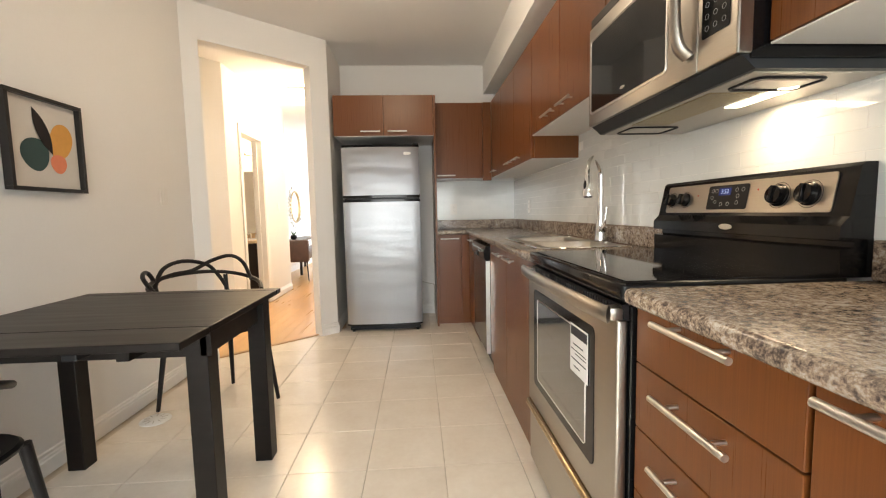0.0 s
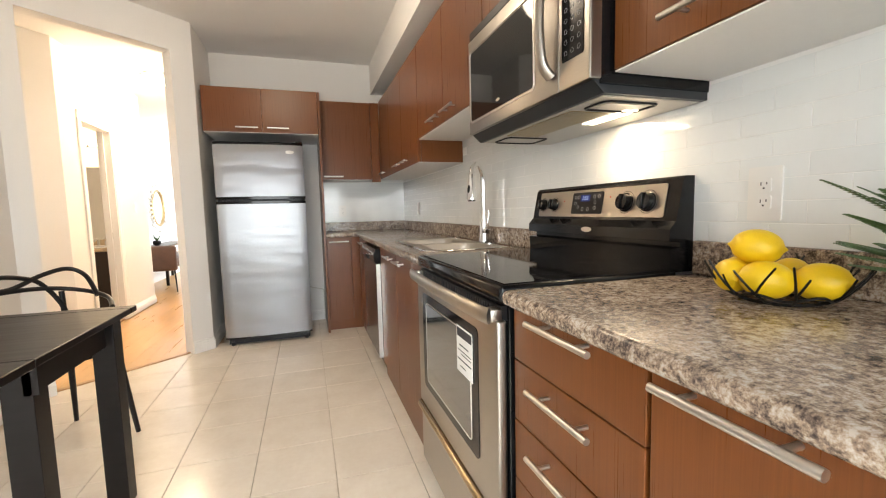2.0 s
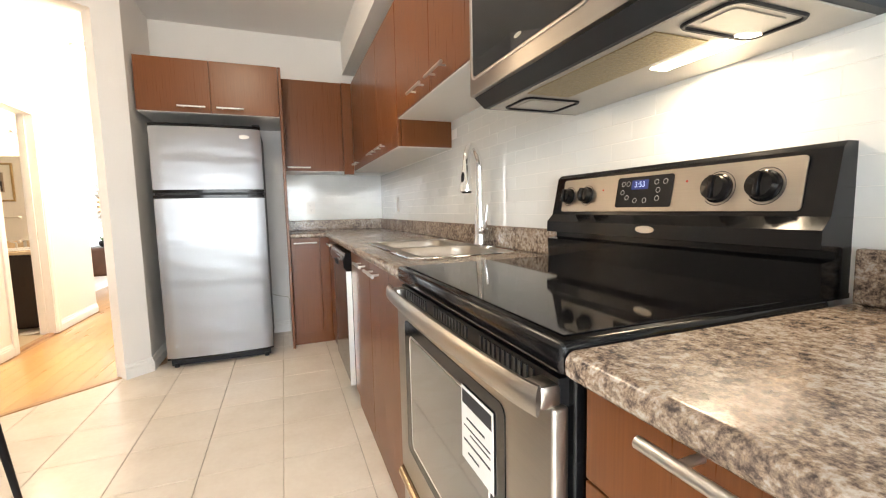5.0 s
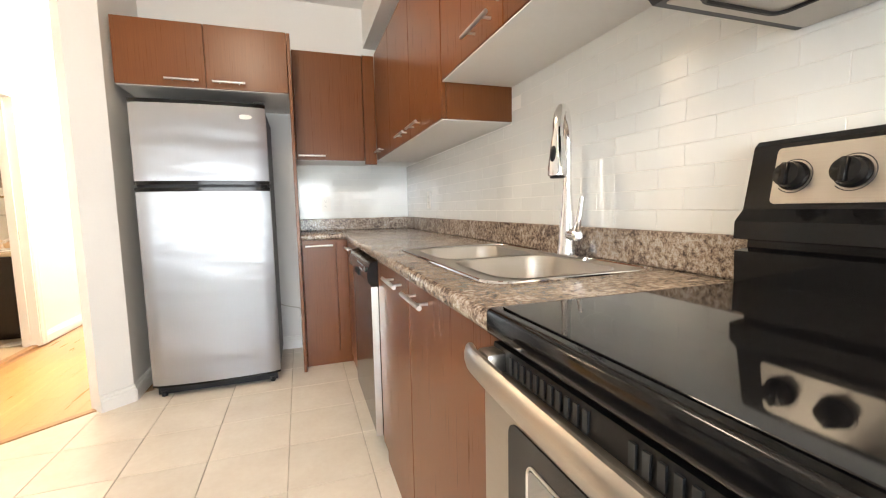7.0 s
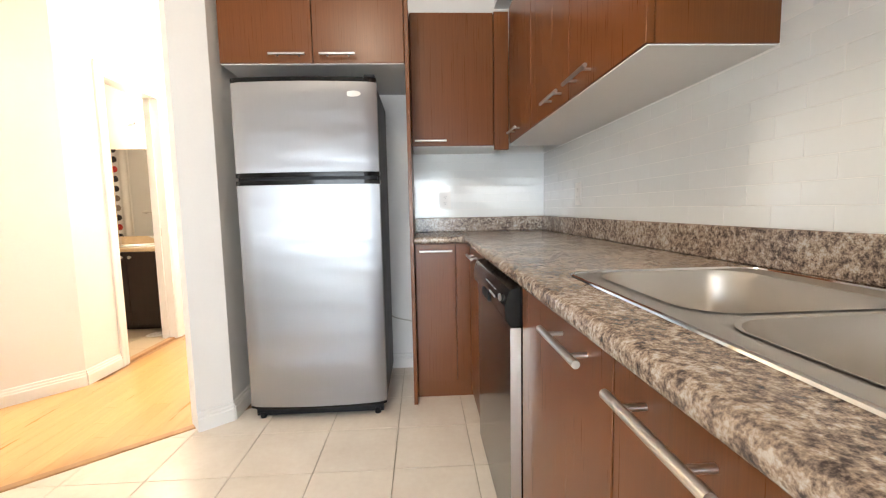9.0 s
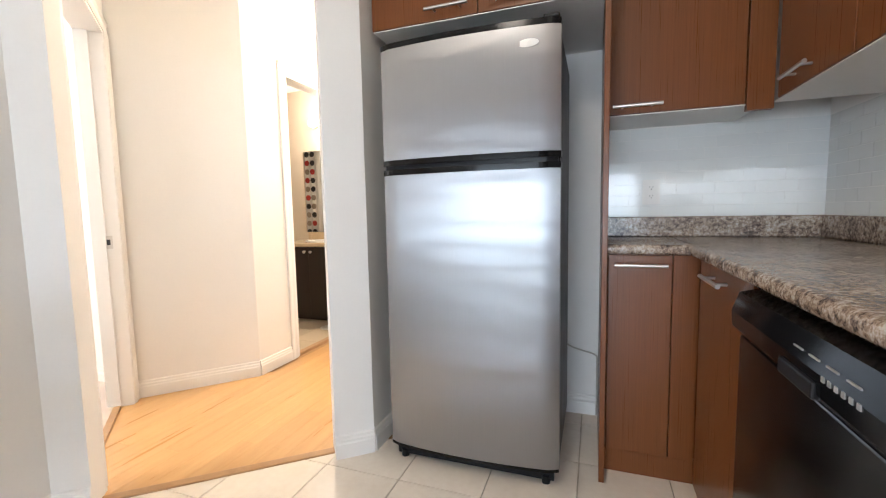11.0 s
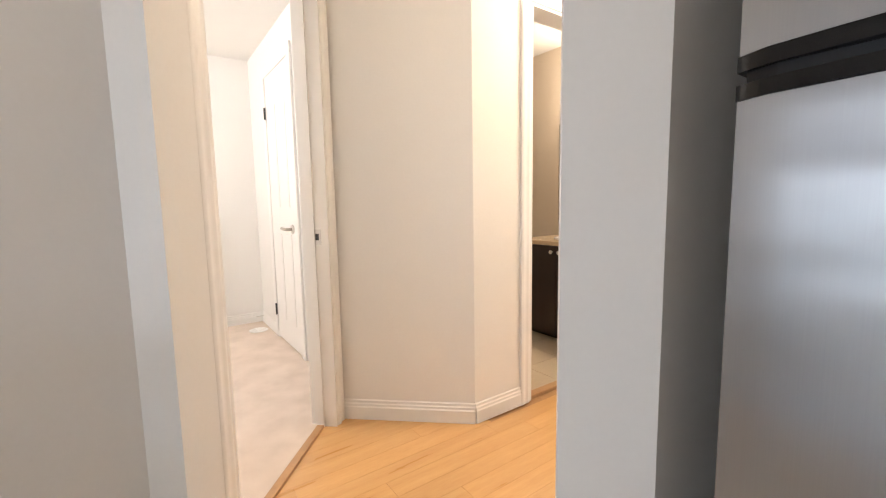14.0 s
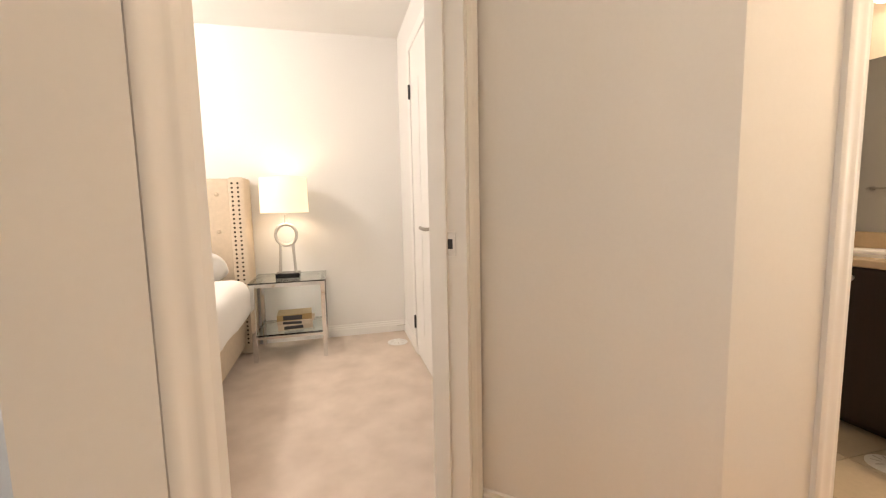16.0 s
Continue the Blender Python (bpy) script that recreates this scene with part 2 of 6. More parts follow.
CANVAS = mat("off_white_print", (0.66, 0.62, 0.57), 0.8, var=0.03, bump=0.05)
TEAL = mat("dark_teal_print", (0.035, 0.075, 0.075), 0.8, var=0.1, bump=0.02)
OCHRE = mat("ochre_print", (0.72, 0.36, 0.085), 0.8, var=0.1, bump=0.02)
CORAL = mat("coral_print", (0.75, 0.24, 0.13), 0.8, var=0.1, bump=0.02)
RED = mat("red_print", (0.45, 0.035, 0.03), 0.8, var=0.1, bump=0.02)
TAUPE = mat("taupe_print", (0.33, 0.27, 0.22), 0.8, var=0.1, bump=0.02)
GOLD = mat("antique_gold_frame", (0.42, 0.31, 0.15), 0.35, 0.8, var=0.15, bump=0.05)


# ---- building helpers ----
def box(bm, x0, x1, y0, y1, z0, z1, bevel=0.0, seg=2):
    lo = (min(x0, x1), min(y0, y1), min(z0, z1))
    hi = (max(x0, x1), max(y0, y1), max(z0, z1))
    vs = [bm.verts.new((hi[0] if i & 1 else lo[0], hi[1] if i & 2 else lo[1], hi[2] if i & 4 else lo[2])) for i in range(8)]
    fs = [bm.faces.new([vs[i] for i in q]) for q in ((0, 2, 3, 1), (4, 5, 7, 6), (0, 1, 5, 4), (2, 6, 7, 3), (0, 4, 6, 2), (1, 3, 7, 5))]
    if bevel:
        es = {e for f in fs for e in f.edges}
        bmesh.ops.bevel(bm, geom=list(es), offset=bevel, segments=seg, affect="EDGES", profile=0.5)
    return bm


def cube(*a, **k):
    return box(bmesh.new(), *a, **k)


def rod(bm, a, b, r, r2=None, n=14):
    a, b = Vector(a), Vector(b)
    d = b - a
    m = Matrix.Translation((a + b) / 2) @ d.to_track_quat("Z", "Y").to_matrix().to_4x4()
    bmesh.ops.create_cone(bm, cap_ends=True, segments=n, radius1=r, radius2=r if r2 is None else r2, depth=d.length, matrix=m)
    return bm


def tube(bm, pts, r, n=10, closed=False, taper=None):
    """A round bar swept along points."""
    pts = [Vector(p) for p in pts]
    rings, up = [], Vector((0.13, 0.31, 0.94))
    for i, p in enumerate(pts):
        a = pts[i - 1] if (i or closed) else p
        b = pts[(i + 1) % len(pts)] if (i < len(pts) - 1 or closed) else p
        t = (b - a).normalized()
        side = t.cross(up)
        if side.length < 1e-3:
            side = t.cross(Vector((1, 0, 0)))
        side.normalize()
        up = side.cross(t).normalized()
        rad = r if taper is None else r + (taper - r) * i / (len(pts) - 1)
        rings.append([bm.verts.new(p + rad * (math.cos(k * math.tau / n) * side + math.sin(k * math.tau / n) * up)) for k in range(n)])
    for i in range(len(rings) - (0 if closed else 1)):
        a, b = rings[i], rings[(i + 1) % len(rings)]
        for k in range(n):
            bm.faces.new((a[k], a[(k + 1) % n], b[(k + 1) % n], b[k]))
    if not closed:
        bm.faces.new(rings[0][::-1])
        bm.faces.new(rings[-1])
    return bm


def smooth_path(pts, steps=8, closed=False):
    """Catmull-Rom through the points."""
    pts = [Vector(p) for p in pts]
    n, out = len(pts), []
    for i in range(n if closed else n - 1):
        p = [pts[(i + k) % n] if closed else pts[min(max(i + k, 0), n - 1)] for k in (-1, 0, 1, 2)]
        for s in range(steps):
            t = s / steps
            out.append(0.5 * (2 * p[1] + (p[2] - p[0]) * t + (2 * p[0] - 5 * p[1] + 4 * p[2] - p[3]) * t * t + (3 * p[1] - p[0] - 3 * p[2] + p[3]) * t ** 3))
    if not closed:
        out.append(pts[-1])
    return out


def lathe(bm, prof, centre=(0, 0, 0), n=28):
    """Turns (radius, height) pairs about the upright through centre."""
    rings = []
    for r, z in prof:
        rings.append([bm.verts.new((centre[0] + r * math.cos(k * math.tau / n), centre[1] + r * math.sin(k * math.tau / n), centre[2] + z)) for k in range(n)])
    for a, b in zip(rings, rings[1:]):
        for k in range(n):
            bm.faces.new((a[k], a[(k + 1) % n], b[(k + 1) % n], b[k]))
    bm.faces.new(rings[0][::-1])
    bm.faces.new(rings[-1])
    return bm


def prism(bm, outline, d, m=Matrix()):
    """A flat outline in the xy plane given a depth d along z, then placed by m."""
    lo = [bm.verts.new(m @ Vector((x, y, 0))) for x, y in outline]
    hi = [bm.verts.new(m @ Vector((x, y, d))) for x, y in outline]
    n = len(lo)
    bm.faces.new(lo[::-1])
    bm.faces.new(hi)
    for k in range(n):
        bm.faces.new((lo[k], lo[(k + 1) % n], hi[(k + 1) % n], hi[k]))
    return bm


def rounded(w, h, r, n=5):
    """Outline of a rectangle with rounded corners, centred."""
    out = []
    for cx, cy, a0 in ((w / 2 - r, h / 2 - r, 0), (-w / 2 + r, h / 2 - r, 90), (-w / 2 + r, -h / 2 + r, 180), (w / 2 - r, -h / 2 + r, 270)):
        out += [(cx + r * math.cos(radians(a0 + 90 * k / n)), cy + r * math.sin(radians(a0 + 90 * k / n))) for k in range(n + 1)]
    return out


ORIGIN = {}


def thing(name, at, label, category, group="", kind=""):
    ob = new(name)
    ob.empty_display_size = 0.1
    ob.location = at
    ORIGIN[ob] = Vector(at)
    return tagged(ob, label, category, group, kind)


def mesh_of(name, bm, material, shift=None, smooth=False):
    if shift is not None:
        bmesh.ops.translate(bm, verts=bm.verts, vec=-shift)
    bmesh.ops.recalc_face_normals(bm, faces=bm.faces)
    me = bpy.data.meshes.new(name)
    if smooth:
        for f in bm.faces:
            f.smooth = True
        for e in bm.edges:
            if len(e.link_faces) == 2 and e.calc_face_angle(0) > 0.7:
                e.smooth = False
    bm.to_mesh(me)
    bm.free()
    me.materials.append(material)
    return me


def part(name, bm, material, parent, label="", smooth=False):
    """Links a bmesh, built in world places, as one mesh under a thing or a part."""
    o = ORIGIN[parent]
    ob = new(name, mesh_of(name, bm, material, o, smooth))
    ob.parent = parent
    ORIGIN[ob] = o
    return tagged(ob, label) if label else ob


def structure(name, bm, material, label, category, smooth=False):
    ob = new(name, mesh_of(name, bm, material, None, smooth))
    ORIGIN[ob] = Vector((0, 0, 0))
    return tagged(ob, label, category, "", "structure")


def single(name, bm, material, at, label, category, group="", smooth=False, kind=""):
    """A thing of one mesh with its origin at its base."""
    ob = new(name, mesh_of(name, bm, material, Vector(at), smooth))
    ob.location = at
    ORIGIN[ob] = Vector(at)
    return tagged(ob, label, category, group, kind)


def along(p, q):
    """Frame at p whose x runs to q on the floor, with y to its left."""
    a = math.atan2(q[1] - p[1], q[0] - p[0])
    return Matrix.Translation((p[0], p[1], 0)) @ Matrix.Rotation(a, 4, "Z"), math.hypot(q[0] - p[0], q[1] - p[1])


def wall(name, p, q, thick, z1, openings, material, label, ext=(0, 0)):
    """Wall from p to q, its face on that line and its body to the left by thick; openings are (from, to, low, high) along it."""
    m, length = along(p, q)
    bm = bmesh.new()
    s = -ext[0]
    for a, b, lo, hi in sorted(openings):
        box(bm, s, a, 0, thick, 0, z1)
        if lo > 0:
            box(bm, a, b, 0, thick, 0, lo)
        if hi < z1:
            box(bm, a, b, 0, thick, hi, z1)
        s = b
    box(bm, s, length + ext[1], 0, thick, 0, z1)
    bmesh.ops.transform(bm, matrix=m, verts=bm.verts)
    return structure(name, bm, material, label, "wall")


def baseboard(name, p, q, label="white moulded baseboard along the wall", h=0.10, a=0.0, b=None):
    """Stepped skirting on the right-hand face of the line p to q."""
    m, length = along(p, q)
    b = length if b is None else b
    bm = bmesh.new()
    prof = [(0, 0), (-0.014, 0), (-0.014, h * 0.62), (-0.010, h * 0.68), (-0.010, h * 0.78), (-0.006, h * 0.84), (-0.006, h * 0.95), (0, h)]
    lo = [bm.verts.new((a, y, z)) for y, z in prof]
    hi = [bm.verts.new((b, y, z)) for y, z in prof]
    n = len(prof)
    bm.faces.new(lo)
    bm.faces.new(hi[::-1])
    for k in range(n):
        bm.faces.new((lo[k], lo[(k + 1) % n], hi[(k + 1) % n], hi[k]))
    bmesh.ops.transform(bm, matrix=m, verts=bm.verts)
    return structure(name, bm, TRIM, label, "baseboard")


def casing(name, p, q, a, b, top, thick, label, stop=True, w=0.07):
    """Door frame in an opening from a to b along p to q: moulded casing on the right-hand face, and the jamb lining."""
    m, _ = along(p, q)
    root = thing(name, (0, 0, 0), label, "door frame", kind="structure")

    prof = [(0.0, 0.0), (0.0, 0.008), (0.10, 0.010), (0.22, 0.014), (0.30, 0.0145), (0.38, 0.012), (0.62, 0.0125), (0.74, 0.017), (0.90, 0.018), (1.0, 0.014), (1.0, 0.0)]

    def bar(nm, x0, x1, z0, z1, flip, horizontal=False):
        bm = bmesh.new()
        rings = []
        for e in ((x0, x1) if horizontal else (z0, z1)):
            if horizontal:
                rings.append([bm.verts.new((e, -d, z0 + s * w)) for s, d in prof])
            elif flip:
                rings.append([bm.verts.new((x1 - s * w, -d, e)) for s, d in prof])
            else:
                rings.append([bm.verts.new((x0 + s * w, -d, e)) for s, d in prof])
        a, b = rings
        bm.faces.new(a)
        bm.faces.new(b[::-1])
        for k in range(len(a)):
            bm.faces.new((a[k], a[(k + 1) % len(a)], b[(k + 1) % len(a)], b[k]))
        bmesh.ops.transform(bm, matrix=m, verts=bm.verts)
        part(nm, bm, TRIM, root, "", True)
    bar("side_casing", a - w, a, 0, top, True)
    bar("side_casing", b, b + w, 0, top, False)
    bar("head_casing", a - w, b + w, top, top + w, False, True)
    bm = bmesh.new()
    box(bm, a, a + 0.016, -0.004, thick + 0.004, 0, top - 0.016)
    box(bm, b - 0.016, b, -0.004, thick + 0.004, 0, top - 0.016)
    box(bm, a, b, -0.004, thick + 0.004, top - 0.016, top)
    if stop:
        box(bm, a + 0.016, a + 0.027, thick * 0.5, thick * 0.5 + 0.035, 0, top - 0.016)
        box(bm, b - 0.027, b - 0.016, thick * 0.5, thick * 0.5 + 0.035, 0, top - 0.016)
    bmesh.ops.transform(bm, matrix=m, verts=bm.verts)
    part("jamb", bm, TRIM, root)
    return root, m


# ---- plan ----
NICHE = -0.380
EAST, WEST, NORTH, SOUTH, TOP = 1.44, -1.24, 5.08, -1.3, 2.62
K0, K1 = (WEST, 3.705), (NICHE, 4.440)      # kitchen face of the slanting wall
HALLW, HALLE = -1.527, -0.50
B0, B1 = (-1.2405, 3.8553), (-1.975, 4.485)     # bedroom door wall, seen from the hall
AY, BD0, BD1 = 4.982, 5.355, 5.977             # hall corner, bathroom doorway
A1 = (HALLW, AY)
BATHN, BATHS, BEDN, BEDW = 6.74, 4.785, 4.585, -4.10

structure("ceiling", cube(-4.6, 3.0, -2.2, 11.6, TOP, TOP + 0.12), CEIL, "plain white painted ceiling", "ceiling")
structure("ceiling_bedroom", prism(bmesh.new(), [(BEDW - 0.1, 0.5), (-1.36, 0.5), (-1.36, 3.72), (-2.06, 4.38), (-2.06, BEDN + 0.05), (BEDW - 0.1, BEDN + 0.05)], 0.05, pose(0, 0, 2.32)), CEIL, "plain white bedroom ceiling", "ceiling")
structure("ceiling_bath", prism(bmesh.new(), [(-4.0, BATHS - 0.05), (-2.06, BATHS - 0.05), (HALLW - 0.06, 5.16), (HALLW - 0.06, BATHN + 0.05), (-4.0, BATHN + 0.05)], 0.05, pose(0, 0, 2.37)), CEIL, "plain white bathroom ceiling", "ceiling")
wall_e = wall("wall_east", (EAST, SOUTH), (EAST, NORTH), -0.14, TOP, [], WALL, "white painted kitchen wall behind the counters", (0.14, 0.14))
wall_n = wall("wall_north", (EAST, NORTH), (NICHE, NORTH), -0.12, TOP, [], WALL, "white painted kitchen end wall", (0, 0.0))
wall("wall_west", (WEST, K0[1]), (WEST, SOUTH), -0.12, TOP, [], WALL, "white painted wall beside the dining table", (0.0, 0.14))
wall("wall_niche", (NICHE, NORTH), (NICHE, K1[1]), -0.12, TOP, [], WALL, "white painted side wall of the fridge niche", (0.12, 0))
mK, lenK = along(K0, K1)
OPA, OPB, OPT = 0.113, 0.965, 2.365
wall("wall_slanting", K0, K1, 0.115, TOP, [(OPA, OPB, 0, OPT)], WALL, "white slanting wall with a tall plain opening to the hall")
wall("wall_south", (WEST, SOUTH), (EAST, SOUTH), -0.14, TOP, [(0.15, 2.50, 0.10, 1.95)], WALL, "white painted wall with a wide window")
wall("wall_hall_east", (HALLE, 11.2), (HALLE, 4.50), 0.10, TOP, [(0.2, 3.0, 0.3, 2.3)], WALL, "white painted hall wall")
DA, DB = 0.064, 0.893
wall("wall_bedroom_door", B0, B1, 0.115, TOP, [(DA, DB, 0, 2.03)], WALL, "white painted wall with the bedroom doorway")
wall("wall_hall_corner", B1, A1, 0.115, TOP, [], WALL, "white slanting hall wall between two doorways")
wall("wall_hall_west", A1, (HALLW, 6.90), 0.115, TOP, [(BD0 - AY, BD1 - AY, 0, 2.03)], WALL, "white painted hall wall with the bathroom doorway")
wall("wall_living_south", (HALLW - 0.115, 6.90), (-2.1, 6.90), 0.115, TOP, [], WALL, "white painted living room wall")
wall("wall_living_west", (-2.1, 6.9), (-2.1, 11.2), 0.12, TOP, [], WALL, "white painted living room wall with a round mirror", (0.1, 0.1))
wall("wall_living_north", (-2.2, 11.2), (-0.4, 11.2), 0.12, TOP, [], WALL, "white painted living room end wall")
wall("wall_bath_north", (-4.0, BATHN), (HALLW - 0.115, BATHN), 0.12, TOP, [], BWALL, "cream painted bathroom wall behind the vanity")
wall("wall_bath_west", (-3.9, BATHS), (-3.9, BATHN), 0.12, TOP, [], BWALL, "cream painted bathroom wall", (0.1, 0.1))
wall("wall_bedroom_north", (BEDW, BEDN), (-2.03, BEDN), BATHS - BEDN, TOP, [], WALL, "white painted bedroom wall with a closed panel door", (0.12, 0.0))
wall("wall_bedroom_west", (BEDW, 0.6), (BEDW, BEDN), 0.12, TOP, [], WALL, "white painted bedroom wall behind the bed", (0.12, 0.0))
wall("wall_bedroom_south", (-1.36, 0.6), (BEDW, 0.6), 0.12, TOP, [], WALL, "white painted bedroom wall")


# ---- floors ----
uK = Vector((K1[0] - K0[0], K1[1] - K0[1], 0)).normalized()
nK = Vector((-uK.y, uK.x, 0))                      # towards the hall
SILL = Vector((K0[0], K0[1], 0)) + nK * 0.065      # line where tile meets oak
uB = Vector((B1[0] - B0[0], B1[1] - B0[1], 0)).normalized()
nB = Vector((-uB.y, uB.x, 0))                      # towards the bedroom
SILLB = Vector((B0[0], B0[1], 0)) + nB * 0.075
s0, s1 = SILL - uK * 0.35, SILL + uK * 1.26
flr = structure("floor", prism(bmesh.new(), [(-1.3, -2.0), (1.5, -2.0), (1.5, 5.15), (-0.44, 5.15), (s1.x, s1.y), (s0.x, s0.y)], 0.1, pose(0, 0, -0.109)), GROUT, "beige square ceramic kitchen floor tiles with tan grout", "floor")
hallf = structure("floor_hall", prism(bmesh.new(), [(s0.x, s0.y), (s1.x, s1.y), (-0.45, 11.2), (-2.15, 11.2), (-2.15, 5.2), (-2.05, 4.6), (-1.35, 3.75)], 0.1, pose(0, 0, -0.112)), OAKT, "honey coloured oak plank hall floor", "floor")
bathf = structure("floor_bath", cube(-3.9, -1.56, BATHS - 0.004, BATHN, -0.11, -0.008), GROUT, "beige tiled bathroom floor", "floor")
structure("floor_bedroom", prism(bmesh.new(), [(BEDW, 0.6), (-1.35, 0.6), (-1.35, 3.72), SILLB.to_2d(), (SILLB + uB * 0.98).to_2d(), (-2.05, BEDN), (BEDW, BEDN)], 0.11, pose(0, 0, -0.10)), CARPET, "beige cut pile bedroom carpet with footprints", "carpet")


def strip(name, a, b, w, h, material, label):
    m, length = along(a, b)
    bm = cube(0, length, -w / 2, w / 2, -0.02, h, bevel=min(0.004, h * 0.6))
    bmesh.ops.transform(bm, matrix=m, verts=bm.verts)
    return structure(name, bm, material, label, "threshold")


sa, sb = SILL + uK * OPA, SILL + uK * OPB
strip("trim_sill_kitchen", sa.to_2d(), sb.to_2d(), 0.042, 0.007, OAKT, "oak reducer strip between tile and planks")
ba, bb = SILLB + uB * DA, SILLB + uB * DB
strip("trim_sill_bedroom", ba.to_2d(), bb.to_2d(), 0.035, 0.012, OAKT, "oak strip between hall planks and carpet")
strip("trim_sill_bath", (-1.57, BD0), (-1.57, BD1), 0.05, 0.009, OAKT, "oak strip at the bathroom doorway")

# ---- trim ----


def skirting(name, p, q, **k):
    return baseboard(name, p, q, **k)


skirting("baseboard_west", (WEST, SOUTH), (WEST, K0[1]))
skirting("baseboard_slant_west", K0, K1, b=OPA)
skirting("baseboard_slant_east", K0, K1, a=OPB)
skirting("baseboard_niche", (NICHE, K1[1]), (NICHE, NORTH))
skirting("baseboard_north", (NICHE, NORTH), (0.553, NORTH))
skirting("baseboard_hall_corner", B1, A1)
skirting("baseboard_hall_west_a", A1, (HALLW, 6.9), b=BD0 - AY - 0.07)
skirting("baseboard_hall_west_b", A1, (HALLW, 6.9), a=BD1 - AY + 0.07)
skirting("baseboard_hall_east", (HALLE, 8.0), (HALLE, 4.6))
skirting("baseboard_bedroom_west", (BEDW, 0.6), (BEDW, BEDN))
skirting("baseboard_bedroom_north_a", (BEDW, BEDN), (-2.05, BEDN), b=0.60)
skirting("baseboard_bedroom_north_b", (BEDW, BEDN), (-2.05, BEDN), a=1.52)
skirting("baseboard_living", (-2.1, 6.9), (-2.1, 11.2))

# ---- soffit ----
structure("soffit", cube(1.11, EAST, SOUTH, NORTH, 2.325, TOP), WALL, "white boxed soffit above the wall cabinets", "soffit")


# ---- kitchen cabinets ----
def bar_handle(parent, a, b, out, r=0.0065):
    """Round bar pull from a to b, standing off its door along out by two posts."""
    a, b, out = Vector(a), Vector(b), Vector(out)
    bar = part("handle", rod(bmesh.new(), a + out, b + out, r, n=16), SATIN, parent, "round brushed nickel bar handle", True)
    for f in (0.2, 0.8):
        p = a.lerp(b, f)
        part("post", rod(bmesh.new(), p, p + out, r * 0.7, n=10), SATIN, bar, "", True)


def cabinet(name, label, x0, x1, y0, y1, z0, z1, face, fronts, group, under=None, sides=None):
    """Carcass with slab fronts. face 'x': fronts look to -x at x0; 'y': they look to -y at y0. fronts: (low, high, bottom, top, kind, handle from, to, height)."""
    cab = thing(name, ((x0 + x1) / 2, (y0 + y1) / 2, z0), label, "cabinet", group)
    t = 0.019
    part("body", cube(x0 + (t + 0.002 if face == "x" else 0), x1, y0 + (t + 0.002 if face == "y" else 0), y1, z0, z1, bevel=0.001), sides or CAB, cab)
    for lo, hi, b, tp, kind, h0, h1, hz in fronts:
        g = 0.0016
        if face == "x":
            bm = cube(x0, x0 + t, lo + g, hi - g, b + g, tp - g, bevel=0.0015)
        else:
            bm = cube(lo + g, hi - g, y0, y0 + t, b + g, tp - g, bevel=0.0015)
        d = part(kind, bm, CAB, cab)
        if h0 is not None:
            if face == "x":
                bar_handle(d, (x0, h0, hz), (x0, h1, hz), (-0.032, 0, 0))
            else:
                bar_handle(d, (h0, y0, hz), (h1, y0, hz), (0, -0.032, 0))
    if under:
        part("underside", cube(x0 + 0.004, x1, y0 + 0.004, y1 - 0.002, z0 - 0.004, z0 - 0.0005), under, cab, "white melamine underside")
    return cab


F = 0.868
UF = 1.125
BASE, WALLC = "base cabinets under the counter", "wall cabinets"
CB, CT = 0.095, 0.878
drawers = [(1.036, 1.446, b, min(b + 0.148, 0.876), "drawer", 1.130, 1.335, b + 0.114) for b in (0.752, 0.604, 0.456, 0.308, 0.098)]
drawers[-1] = (1.036, 1.446, 0.098, 0.308, "drawer", 1.130, 1.335, 0.275)
cabinet("drawer_cabinet", "brown stained wood drawer unit beside the range", F, 1.438, 1.034, 1.448, CB, CT, "x", drawers, BASE)
cabinet("base_cabinet", "brown stained wood base cabinet with one tall door", F, 1.438, 0.634, 1.032, CB, CT, "x", [(0.636, 1.030, CB, 0.876, "door", 0.800, 1.000, 0.866)], BASE)
cabinet("base_cabinet", "brown stained wood base cabinet with two doors", F, 1.438, -0.40, 0.632, CB, CT, "x", [(0.118, 0.630, CB, 0.876, "door", 0.15, 0.35, 0.85), (-0.398, 0.116, CB, 0.876, "door", -0.12, 0.08, 0.85)], BASE)
cabinet("sink_base_cabinet", "brown stained wood sink cabinet with two doors", F, 1.438, 2.232, 3.343, CB, 0.74, "x", [(2.234, 2.832, CB, 0.876, "door", 2.60, 2.79, 0.838), (2.834, 3.341, CB, 0.876, "door", 2.885, 3.075, 0.838)], BASE)
cabinet("base_cabinet", "narrow brown stained wood corner cabinet door beside the dishwasher", F, 1.438, 3.996, 4.597, CB, CT, "x", [(3.998, 4.50, CB, 0.876, "door", 4.16, 4.36, 0.838)], BASE)
cabinet("base_cabinet", "narrow brown stained wood cabinet at the end of the counter", 0.577, 0.905, 4.600, 5.078, CB, CT, "y", [(0.577, 0.800, CB, 0.876, "door", 0.60, 0.78, 0.838)], BASE)
single("filler_panel", cube(0.802, 0.887, 4.603, 4.62, CB, 0.876, bevel=0.001), CAB, (0.845, 4.61, CB), "brown stained wood filler strip in the counter corner", "panel")
